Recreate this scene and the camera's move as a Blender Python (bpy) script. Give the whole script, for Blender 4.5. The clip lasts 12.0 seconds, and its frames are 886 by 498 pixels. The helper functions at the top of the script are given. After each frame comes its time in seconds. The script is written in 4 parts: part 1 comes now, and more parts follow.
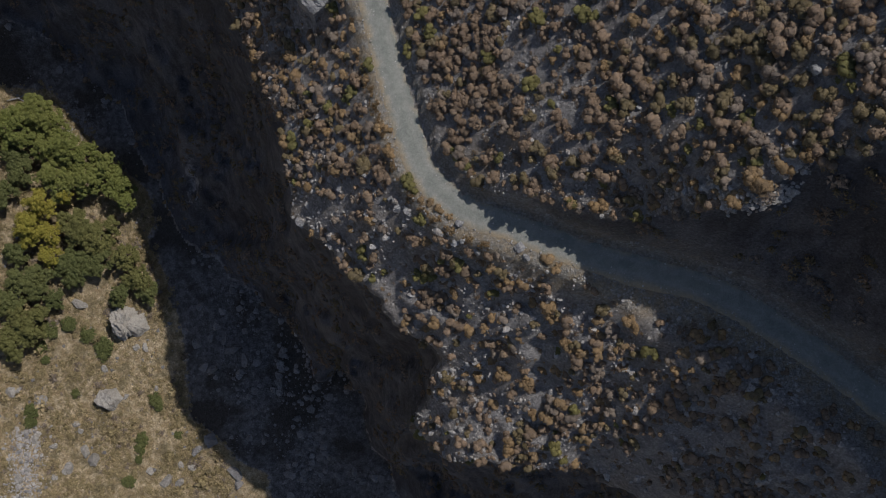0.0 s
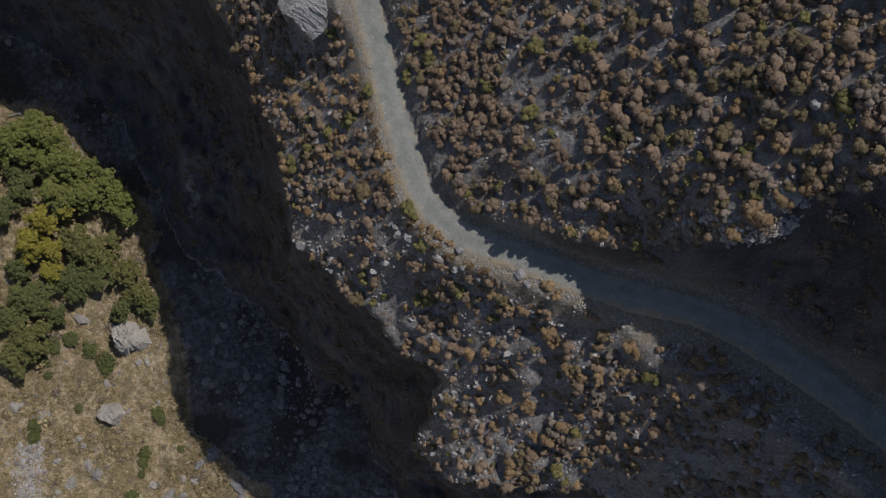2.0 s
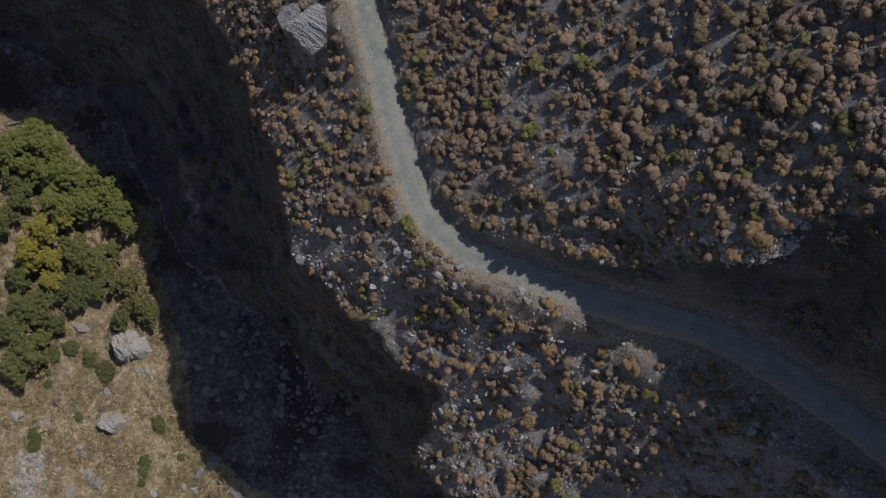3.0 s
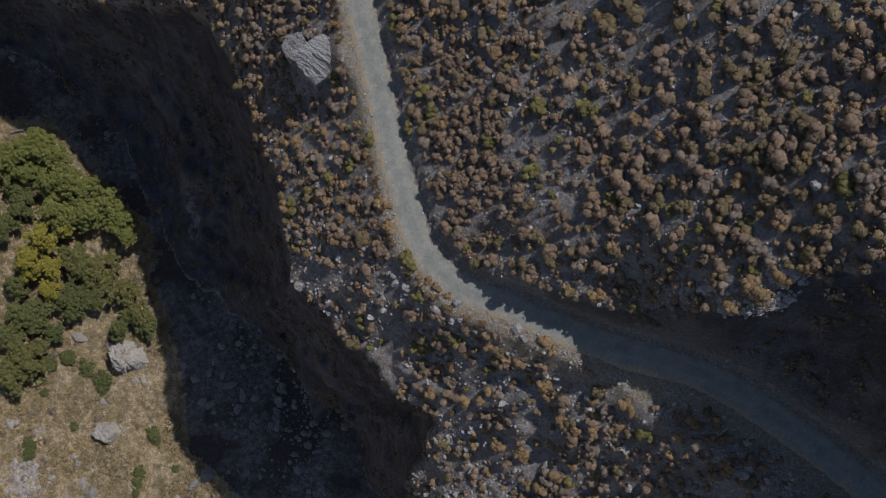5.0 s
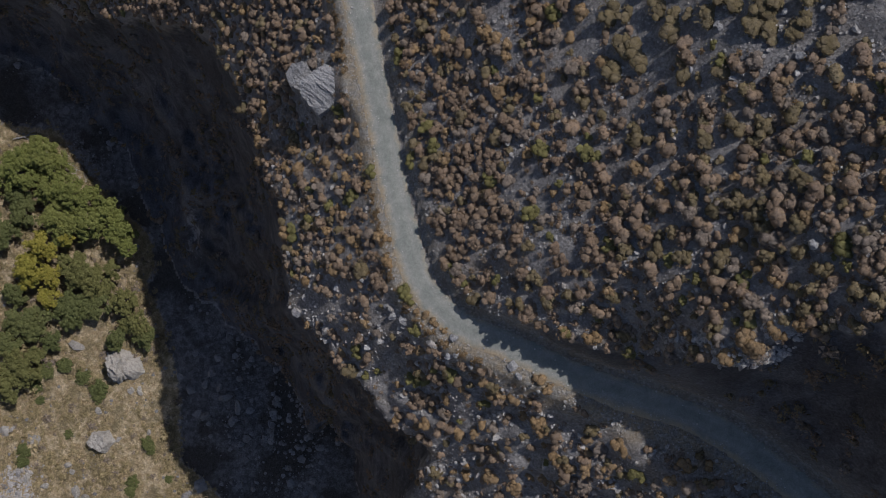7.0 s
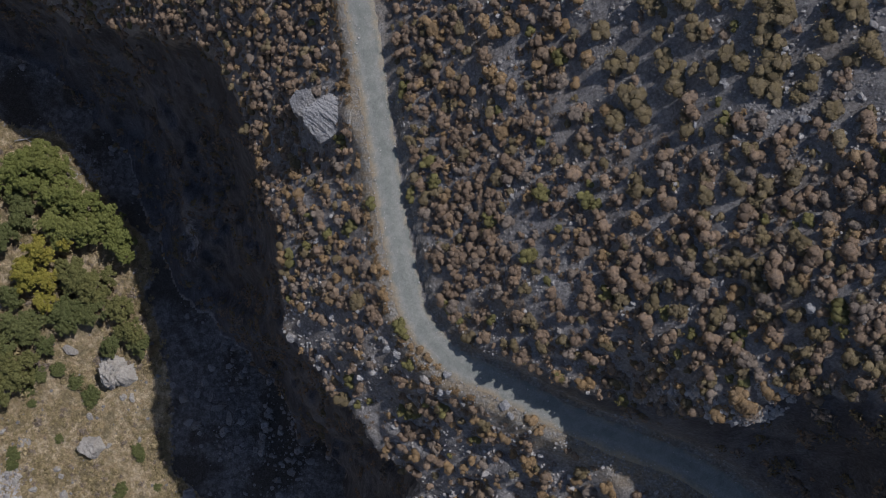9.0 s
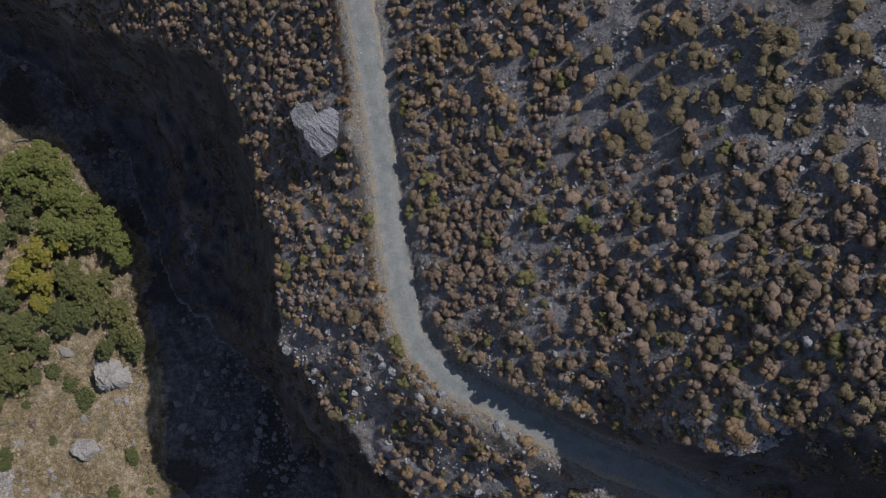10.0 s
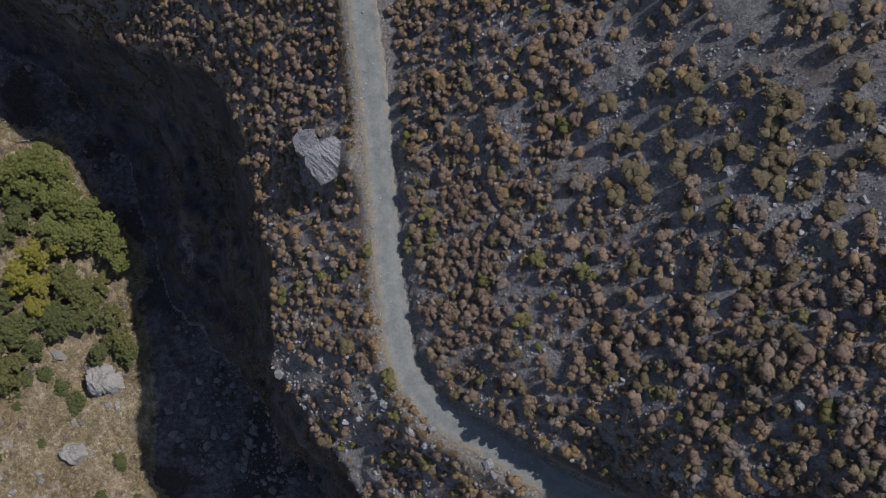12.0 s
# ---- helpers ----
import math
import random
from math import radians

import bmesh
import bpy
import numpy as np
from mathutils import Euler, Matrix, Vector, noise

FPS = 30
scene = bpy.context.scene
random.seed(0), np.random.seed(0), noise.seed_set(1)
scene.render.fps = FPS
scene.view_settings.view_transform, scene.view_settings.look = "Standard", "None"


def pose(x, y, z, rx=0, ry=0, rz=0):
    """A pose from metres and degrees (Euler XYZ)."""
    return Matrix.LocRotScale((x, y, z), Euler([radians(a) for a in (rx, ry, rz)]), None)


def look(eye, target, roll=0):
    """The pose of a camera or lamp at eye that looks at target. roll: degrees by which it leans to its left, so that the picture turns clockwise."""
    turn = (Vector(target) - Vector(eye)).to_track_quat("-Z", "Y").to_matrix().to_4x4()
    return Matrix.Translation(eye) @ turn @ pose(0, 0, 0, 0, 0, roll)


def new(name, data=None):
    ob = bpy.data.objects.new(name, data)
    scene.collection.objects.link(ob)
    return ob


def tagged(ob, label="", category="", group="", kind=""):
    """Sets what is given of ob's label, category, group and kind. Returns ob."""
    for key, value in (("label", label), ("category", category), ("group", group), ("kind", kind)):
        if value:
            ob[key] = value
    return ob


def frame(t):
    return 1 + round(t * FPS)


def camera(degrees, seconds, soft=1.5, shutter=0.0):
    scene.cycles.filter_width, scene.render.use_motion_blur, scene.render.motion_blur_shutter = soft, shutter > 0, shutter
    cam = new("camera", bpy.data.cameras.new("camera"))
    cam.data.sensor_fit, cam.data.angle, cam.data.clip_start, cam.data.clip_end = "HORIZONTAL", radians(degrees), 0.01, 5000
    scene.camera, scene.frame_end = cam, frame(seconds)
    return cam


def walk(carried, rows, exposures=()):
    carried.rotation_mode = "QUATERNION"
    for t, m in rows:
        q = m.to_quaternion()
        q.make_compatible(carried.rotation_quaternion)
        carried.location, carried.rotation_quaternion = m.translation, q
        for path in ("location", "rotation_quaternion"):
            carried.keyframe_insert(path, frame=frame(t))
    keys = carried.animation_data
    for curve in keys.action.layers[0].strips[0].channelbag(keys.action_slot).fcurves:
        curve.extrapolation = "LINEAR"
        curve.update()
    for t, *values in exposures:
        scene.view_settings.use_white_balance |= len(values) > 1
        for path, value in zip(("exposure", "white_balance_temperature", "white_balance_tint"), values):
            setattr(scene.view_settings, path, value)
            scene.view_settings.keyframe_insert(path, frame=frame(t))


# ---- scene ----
cam = camera(63.8, 12.0, soft=0.9)
METRES, EYE, TILT, LEAN, TURN = 24.0, 82.0, -90.0, 0.0, 0.0
ROWS = [
    (0.0, 0.0, 0.0, 0.0, 0.0, 0.0, 0.0),
    (0.5, 0.001, -0.0004, 0.0309, 0.04, -0.07, 0.09),
    (1.0, 0.0017, -0.0027, 0.0646, 0.05, -0.13, 0.18),
    (1.5, 0.0038, -0.0045, 0.102, 0.08, -0.2, 0.26),
    (2.0, 0.0063, -0.0038, 0.1403, 0.13, -0.25, 0.32),
    (2.5, 0.0087, -0.0004, 0.1803, 0.16, -0.29, 0.42),
    (3.0, 0.0111, 0.0026, 0.2215, 0.18, -0.33, 0.34),
    (5.0, 0.0167, -0.0014, 0.3948, 0.2, -0.44, -1.1),
    (5.5, 0.0159, -0.0048, 0.4385, 0.21, -0.48, -1.53),
    (6.0, 0.016, -0.0091, 0.481, 0.18, -0.49, -1.9),
    (6.5, 0.0165, -0.0109, 0.5239, 0.18, -0.49, -2.27),
    (7.0, 0.0167, -0.0098, 0.567, 0.19, -0.53, -2.7),
    (9.0, 0.0146, 0.0006, 0.7398, 0.18, -0.59, -4.99),
    (9.5, 0.0133, 0.0061, 0.7835, 0.14, -0.59, -5.6),
    (10.0, 0.0116, 0.0096, 0.8261, 0.13, -0.6, -6.25),
    (10.5, 0.0088, 0.0127, 0.8674, 0.12, -0.62, -6.87),
    (11.0, 0.005, 0.0155, 0.9101, 0.1, -0.65, -7.43),
    (11.5, 0.001, 0.018, 0.9526, 0.08, -0.66, -8.02),
    (12.0, -0.0039, 0.0197, 0.9968, 0.05, -0.68, -8.65),
]
walk(cam, [(t, pose(0, 0, EYE, TILT, LEAN, TURN) @ pose(METRES * x, METRES * y, METRES * z, 90 + pitch, roll, yaw)) for t, x, y, z, yaw, pitch, roll in ROWS],
     exposures=[(0.0, -0.53, 6600, 14), (6.0, -0.47, 6400, 16), (12.0, -0.40, 6110, 17)])

# ---- sky and sun ----
SUN_AT = Vector((0.65, 0.64, 1.0)).normalized()
elevation = math.asin(SUN_AT.z)
azimuth = math.atan2(SUN_AT.x, SUN_AT.y)
world = bpy.data.worlds.new("sky")
world.use_nodes = True
scene.world = world
sky = world.node_tree.nodes.new("ShaderNodeTexSky")
sky.sky_type, sky.sun_disc = "NISHITA", False
sky.sun_elevation, sky.sun_rotation = elevation, azimuth
sky.altitude, sky.air_density, sky.dust_density, sky.ozone_density = 400.0, 1.0, 1.0, 1.0
background = world.node_tree.nodes["Background"]
background.inputs["Strength"].default_value = 0.09
world.node_tree.links.new(sky.outputs[0], background.inputs["Color"])
sun = new("sun", bpy.data.lights.new("sun", "SUN"))
sun.data.energy, sun.data.angle, sun.data.color = 3.8, radians(0.55), (1.0, 0.955, 0.90)
sun.matrix_world = look(SUN_AT * 200, (0, 0, 0))


# ---- the lie of the land (plain numbers, no Blender) ----
def lattice(ix, iy, seed):
    h = (ix.astype(np.int64) * 374761393 + iy.astype(np.int64) * 668265263 + seed * 1442695041) & 0xFFFFFFFF
    h = ((h ^ (h >> 13)) * 1274126177) & 0xFFFFFFFF
    h = ((h ^ (h >> 16)) * 2246822519) & 0xFFFFFFFF
    return ((h ^ (h >> 15)) & 0xFFFFFF) / float(0xFFFFFF)


def value_noise(x, y, size, seed=0):
    """Smooth noise from -1 to 1 with bumps of about that size in metres."""
    x, y = np.asarray(x, float) / size, np.asarray(y, float) / size
    ix, iy = np.floor(x), np.floor(y)
    fx, fy = x - ix, y - iy
    fx, fy = fx * fx * (3 - 2 * fx), fy * fy * (3 - 2 * fy)
    a, b = lattice(ix, iy, seed), lattice(ix + 1, iy, seed)
    c, d = lattice(ix, iy + 1, seed), lattice(ix + 1, iy + 1, seed)
    return 2 * ((a * (1 - fx) + b * fx) * (1 - fy) + (c * (1 - fx) + d * fx) * fy) - 1


def layered(x, y, size, octaves=4, seed=0):
    total = 0
    for k in range(octaves):
        total = total + value_noise(x + 17.3 * k, y - 9.1 * k, size / 2 ** k, seed + k) / 2 ** k
    return total


def ramp(v, lo, hi):
    v = np.clip((np.asarray(v, float) - lo) / (hi - lo), 0, 1)
    return v * v * (3 - 2 * v)


def smooth_min(a, b, k):
    h = np.clip(0.5 + 0.5 * (b - a) / k, 0, 1)
    return b * (1 - h) + a * h - k * h * (1 - h)


def spline(points, step):
    """A smooth line through points, resampled."""
    p = np.array(points, float)
    p = np.vstack([2 * p[0] - p[1], p, 2 * p[-1] - p[-2]])
    out = []
    for i in range(1, len(p) - 2):
        n = max(2, int(np.linalg.norm(p[i + 1] - p[i]) / step))
        t = np.linspace(0, 1, n, endpoint=False)[:, None]
        out.append(0.5 * (2 * p[i] + (p[i + 1] - p[i - 1]) * t + (2 * p[i - 1] - 5 * p[i] + 4 * p[i + 1] - p[i + 2]) * t ** 2
                          + (3 * p[i] - p[i - 1] - 3 * p[i + 1] + p[i + 2]) * t ** 3))
    return np.vstack(out + [p[-2:-1]])


ROAD = spline([(-70, 260, 6), (-30, 110, 1.5), (-18, 65, 0.6), (-13.5, 49.4, -0.9), (-10.5, 38.4, -1.3), (-7.75, 27.6, -1.2), (-6.45, 22.0, -0.7),
               (-4.6, 15.7, 0.0), (-2.3, 9.1, 0.8), (2.2, 4.6, 1.7), (7.6, 2.6, 2.4), (16.6, -0.9, 3.4), (29.2, -4.5, 4.5),
               (38.4, -10.1, 5.2), (47.3, -16.8, 6.0), (60, -28, 7.0), (90, -60, 9.0), (220, -200, 16)], 1.5)
RIM = [(-1500, 1100), (-140, 92), (-75, 53), (-54, 47.5), (-39, 44.5), (-33, 38.5), (-26.2, 29), (-22.2, 18), (-20.4, 10.5), (-18.6, 3.6), (-13.8, -2.3),
       (-9.6, -4.8), (-5.9, -9.2), (-1.4, -12.7), (0.2, -16.2), (-1.2, -21), (-4.0, -27.6), (2, -28.8), (10, -29.2), (17, -29), (22, -32), (40, -40), (80, -60), (300, -190), (3500, -2000)]
FOOT = [(-1700, 900), (-200, 120), (-110, 60), (-82, 42), (-67, 27), (-58.5, 11), (-48, -3), (-38, -14), (-28.8, -22.7), (-22, -30), (-16, -39.5), (-9.5, -51.5),
        (5, -75), (60, -120), (300, -260), (3500, -2300)]
RIM_CLOSE = [(3500, 3500), (-1500, 3500)]
FOOT_CLOSE = [(3500, -3500), (-3500, -3500), (-3500, 900)]


def line_distance(x, y, line):
    """Distance to a line of points, the place along it, and on which side (+: to the right of its way)."""
    best = np.full(x.shape, 1e9)
    where, side = np.zeros(x.shape), np.ones(x.shape)
    for i in range(len(line) - 1):
        ax, ay = line[i][0], line[i][1]
        dx, dy = line[i + 1][0] - ax, line[i + 1][1] - ay
        t = np.clip(((x - ax) * dx + (y - ay) * dy) / (dx * dx + dy * dy), 0, 1)
        d = np.hypot(x - ax - t * dx, y - ay - t * dy)
        near = d < best
        best = np.where(near, d, best)
        where = np.where(near, i + t, where)
        side = np.where(near, np.where(dx * (y - ay) - dy * (x - ax) > 0, -1.0, 1.0), side)
    return best, where, side


def inside(x, y, ring):
    odd = np.zeros(x.shape, bool)
    for (ax, ay), (bx, by) in zip(ring, ring[1:] + ring[:1]):
        if ay != by:
            odd ^= ((ay > y) != (by > y)) & (x < (bx - ax) * (y - ay) / (by - ay) + ax)
    return odd


def land(x, y):
    """Height of the ground, and how much it is cliff, meadow, stream bed, road verge and signed way from the road's middle (+: gorge side)."""
    x, y = np.atleast_1d(np.asarray(x, float)), np.atleast_1d(np.asarray(y, float))
    d, s, side = line_distance(x, y, ROAD)
    i = np.clip(s.astype(int), 0, len(ROAD) - 2)
    road_z = ROAD[i, 2] + (ROAD[i + 1, 2] - ROAD[i, 2]) * (s - i)
    e = np.maximum(d - 2.2, 0)
    rough = 0.35 * layered(x, y, 6.0, 4, 3) + 0.10 * layered(x, y, 0.9, 2, 8)
    # uphill side: an even slope, cut off by a steep face above the road
    p = 0.72 * x + 0.12 * y + 0.3 + 0.9 * layered(x, y, 14, 2, 21)
    hill = np.where(p > 0, 150 * (1 - np.exp(-np.maximum(p, 0) / 150)), p)
    face = road_z + 0.1 + 0.7 * ramp(e, 0, 0.6) + (2.2 - 0.55 * ramp(x, 26, 33) + 1.3 * ramp(x, 38.8, 43.8) + 0.35 * value_noise(x, y, 5, 33)) * e + ramp(e, 0.5, 5) * (1.2 * layered(x, y, 5, 3, 35) + 0.35 * layered(x, y, 1.7, 2, 37))
    # last two terms: added rise and dip, centred out of view, shaping the bench's shade
    hill = hill - 4.6 * np.exp(-((x - 19) / 5.5) ** 2 - ((y - 4.8) / 4.2) ** 2) - 0.9 * np.exp(-((x - 6.5) / 4) ** 2 - ((y - 9) / 3.5) ** 2) + 0.8 * np.exp(-((x - 36) / 6) ** 2 - ((y - 8) / 3) ** 2) - 1.8 * np.exp(-((x - 43) / 4) ** 2 - ((y - 1.5) / 3) ** 2)
    up = smooth_min(np.maximum(hill, road_z + 0.25 * np.minimum(e, 6)), face, 0.25 + 3.25 * ramp(e, 1.0, 4.5)) + 1.0 * np.exp(-((x - 27.4) / 2.4) ** 2 - ((y - 3.0) / 2.5) ** 2)
    # gorge side: falls away faster and faster, flatter where the spur widens
    f = np.maximum(e - 0.8 + 0.75 * ramp(y, 12, 20) - 3.8 * ramp(x, 17, 26) - 1.3 * np.exp(-((y - 31.8) / 2.8) ** 2) * ramp(-x, 5, 9) * (1 - ramp(-x, 16, 20)), 0)
    drop = smooth_min(0.6 * (1 - np.exp(-f / 2)) + (0.74 + 0.08 * ramp(y, 15, 30)) * f + 0.002 * f * f, 25 + (0.4 - 0.3 * ramp(y, 50, 62)) * np.minimum(f, 80), 6)
    spur = ramp(-y, -6, 4)
    drop = drop * (1 - spur) + (24 * (1 - np.exp(-drop / 24 * 1.15))) * spur
    down = road_z - drop + 0.5 * layered(x, y, 9, 2, 5) * ramp(e, 1, 5)
    down = down + 0.13 * np.clip(x - 8, -12, 9) * spur * ramp(e, 2, 9) - 1.2 * np.exp(-((x - 3) / 7) ** 2 - ((y + 18) / 7) ** 2)
    down = down - 5.5 * np.exp(-((x + 5) / 4.5) ** 2 - ((y + 29) / 5) ** 2) + 0.8 * np.exp(-((x + 10) / 7) ** 2 - ((y + 6) / 5) ** 2) - 1.8 * ramp(5 - x, 0, 8) * ramp(-y, 17, 23)
    # added knoll out of view, there to throw shade over the valley's north-west
    down = down + 9 * np.exp(-((x + 56) / 12) ** 2 - ((y - 64) / 6.5) ** 2)
    down = down - 0.9 * np.exp(-((x - 21.3) / 2.6) ** 2 - ((y + 6.2) / 1.8) ** 2)
    down = down - 7.0 * np.exp(-((x - 22) / 8) ** 2 - ((y + 33) / 6) ** 2)
    rough = rough + 0.05 * layered(x, y, 0.7, 2, 13) + 0.85 * layered(x, y, 3.2, 2, 17) * np.where(side > 0, spur * ramp(e, 1.5, 5), 0)
    upper = np.where(side < 0, up, down) + rough * ramp(e, 0, 2.5) + 0.06 * layered(x, y, 0.8, 2, 15) * ramp(d, 1.5, 2.0)
    # floor of the gorge
    bank = -57 - 0.22 * (y + 23) - 0.7 * np.maximum(y - 12, 0) * ramp(-y, -60, -30)
    west = np.maximum(bank - x, 0)
    floor = -67.9 - 2.2 * ramp(x - bank, 6, 26) + 0.16 * west + 0.5 * layered(x, y, 11, 3, 41) + 1.6 * np.maximum(west - 75, 0) * ramp(west, 75, 130) * 0.6
    floor = np.where(floor > 0, 160 * (1 - np.exp(-np.maximum(floor, 0) / 160)), floor)
    # the wall between
    wx = x + 1.0 * layered(x, y, 5, 3, 61)
    wy = y + 1.0 * layered(x, y, 5, 3, 67)
    vx = x + 3.0 * layered(x, y, 9, 3, 63)
    vy = y + 3.0 * layered(x, y, 9, 3, 69)
    rim_d, rim_s, _ = line_distance(wx, wy, RIM)
    foot_d, _, _ = line_distance(vx, vy, FOOT)
    above = inside(wx, wy, RIM + RIM_CLOSE)
    below = inside(vx, vy, FOOT + FOOT_CLOSE) & ~above
    t = np.where(above, 0, np.where(below, 1, rim_d / (rim_d + foot_d + 1e-9)))
    wall = np.sin(np.pi * np.clip(t, 0, 1))
    ribs = 3.4 * layered(x, y, 13, 3, 51) + 2.0 * layered(x, y, 3.4, 4, 57)
    w = np.clip(t, 0, 1) ** 0.85 + 0.06 * ramp(t, 0, 0.035) * (1 - t)
    z = upper * (1 - w) + floor * w + ribs * wall ** 0.8
    meadow = np.where(below, ramp(bank + 6.0 * ramp(-y, 34, 44) + 7.0 * ramp(-y, 43, 49) - x + 1.5 * layered(x, y, 8, 2, 43), -4.0, -0.5), 0)
    meadow = meadow * (1 - ramp(y, 32, 36))
    bed = np.where(below, 1 - meadow, 0)
    cut = np.where(side < 0, ramp(hill - face, -0.5, 2.0) * ramp(e, 0.1, 0.8) * ramp(x, 7, 13), 0) * (t <= 0)
    cliff = np.maximum(ramp(wall, 0.0, 0.10), cut)
    return z, cliff, meadow, bed, side * d, s


def ground_z(x, y):
    return land(x, y)[0]


# ---- end of the lie of the land ----


# ---- materials ----
def graph(name, rough=0.9):
    m = bpy.data.materials.new(name)
    m.use_nodes = True
    nt = m.node_tree
    shader = nt.nodes["Principled BSDF"]
    shader.inputs["Roughness"].default_value = rough
    shader.inputs["Specular IOR Level"].default_value = 0.25
    return m, nt, shader


def put(nt, socket, value):
    if isinstance(value, bpy.types.NodeSocket):
        nt.links.new(value, socket)
    else:
        socket.default_value = value


def position(nt):
    return nt.nodes.new("ShaderNodeNewGeometry").outputs["Position"]


def noise_of(nt, where, scale, detail=4.0, rough=0.55):
    n = nt.nodes.new("ShaderNodeTexNoise")
    put(nt, n.inputs["Vector"], where)
    n.inputs["Scale"].default_value, n.inputs["Detail"].default_value, n.inputs["Roughness"].default_value = scale, detail, rough
    return n.outputs[0]


def cells_of(nt, where, scale, out="Distance", feature="F1"):
    n = nt.nodes.new("ShaderNodeTexVoronoi")
    n.feature = feature
    put(nt, n.inputs["Vector"], where)
    n.inputs["Scale"].default_value = scale
    return n.outputs[out]


def spread(nt, value, lo, hi, a=0.0, b=1.0):
    n = nt.nodes.new("ShaderNodeMapRange")
    put(nt, n.inputs["Value"], value)
    for key, v in (("From Min", lo), ("From Max", hi), ("To Min", a), ("To Max", b)):
        n.inputs[key].default_value = v
    return n.outputs[0]


def blend(nt, fac, a, b, kind="MIX"):
    n = nt.nodes.new("ShaderNodeMix")
    n.data_type, n.blend_type = "RGBA", kind
    put(nt, n.inputs[0], fac)
    put(nt, n.inputs[6], a if isinstance(a, bpy.types.NodeSocket) else (*a, 1))
    put(nt, n.inputs[7], b if isinstance(b, bpy.types.NodeSocket) else (*b, 1))
    return n.outputs[2]


def sums(nt, op, a, b=0.0):
    n = nt.nodes.new("ShaderNodeMath")
    n.operation = op
    put(nt, n.inputs[0], a)
    put(nt, n.inputs[1], b)
    return n.outputs[0]


def relief(nt, shader, height, strength, distance):
    n = nt.nodes.new("ShaderNodeBump")
    put(nt, n.inputs["Height"], height)
    n.inputs["Strength"].default_value, n.inputs["Distance"].default_value = strength, distance
    nt.links.new(n.outputs[0], shader.inputs["Normal"])


def attribute(nt, name, out="Fac"):
    n = nt.nodes.new("ShaderNodeAttribute")
    n.attribute_name = name
    return n.outputs[out]


def ground_material():
    m, nt, shader = graph("hillside_ground", 0.95)
    at = position(nt)
    big, mid, fine = noise_of(nt, at, 0.12, 5), noise_of(nt, at, 0.9, 5), noise_of(nt, at, 6.0, 4)
    pebble = sums(nt, "MULTIPLY", spread(nt, cells_of(nt, at, 4.5, "Color"), 0, 1, 0.62, 1.38), spread(nt, noise_of(nt, at, 3.2, 8, 0.78), 0.36, 0.64, 0.55, 1.45))
    scree = blend(nt, spread(nt, mid, 0.4, 0.62), (0.265, 0.26, 0.258), (0.38, 0.371, 0.358))
    scree = blend(nt, spread(nt, big, 0.52, 0.66, 0, 0.6), scree, (0.29, 0.25, 0.20))
    strata = nt.nodes.new("ShaderNodeVectorMath")
    strata.operation = "MULTIPLY"
    nt.links.new(at, strata.inputs[0])
    strata.inputs[1].default_value = (1.0, 0.3, 0.5)
    rock = blend(nt, spread(nt, noise_of(nt, strata.outputs[0], 0.8, 7, 0.65), 0.36, 0.64), (0.088, 0.091, 0.102), (0.19, 0.195, 0.212))
    rock = blend(nt, spread(nt, big, 0.45, 0.58, 0, 0.6), rock, (0.08, 0.079, 0.084))
    rock = blend(nt, spread(nt, noise_of(nt, at, 0.07, 3), 0.55, 0.64, 0, 0.7), rock, (0.22, 0.222, 0.232))
    straw = blend(nt, spread(nt, mid, 0.38, 0.62), (0.37, 0.285, 0.165), (0.57, 0.475, 0.32))
    straw = blend(nt, spread(nt, noise_of(nt, at, 0.35, 6), 0.48, 0.62, 0, 0.8), straw, (0.18, 0.155, 0.085))
    stones = blend(nt, spread(nt, mid, 0.4, 0.6), (0.13, 0.128, 0.128), (0.235, 0.232, 0.23))
    stones = blend(nt, spread(nt, noise_of(nt, at, 0.09, 4), 0.46, 0.56, 0, 0.85), stones, (0.075, 0.068, 0.058))
    n = nt.nodes.new("ShaderNodeSeparateColor")
    nt.links.new(attribute(nt, "zone", "Color"), n.inputs[0])
    edge = spread(nt, noise_of(nt, at, 0.8, 4), 0.3, 0.7, -0.35, 0.35)
    colour = blend(nt, spread(nt, sums(nt, "ADD", n.outputs[0], edge), 0.3, 0.7), scree, rock)
    colour = blend(nt, spread(nt, sums(nt, "ADD", n.outputs[1], edge), 0.35, 0.65), colour, straw)
    colour = blend(nt, spread(nt, sums(nt, "ADD", n.outputs[2], edge), 0.35, 0.65), colour, stones)
    verge = blend(nt, spread(nt, mid, 0.4, 0.6), (0.385, 0.325, 0.235), (0.345, 0.335, 0.30))
    colour = blend(nt, attribute(nt, "verge"), colour, verge)
    silt = blend(nt, spread(nt, mid, 0.35, 0.65), (0.32, 0.325, 0.335), (0.40, 0.403, 0.41))
    colour = blend(nt, spread(nt, sums(nt, "ADD", attribute(nt, "silt"), edge), 0.3, 0.7), colour, silt)
    colour = blend(nt, 0.75, colour, pebble, "MULTIPLY")
    nt.links.new(colour, shader.inputs["Base Color"])
    relief(nt, shader, sums(nt, "ADD", sums(nt, "MULTIPLY", mid, 1.5), sums(nt, "ADD", pebble, fine)), 1.0, 0.16)
    return m


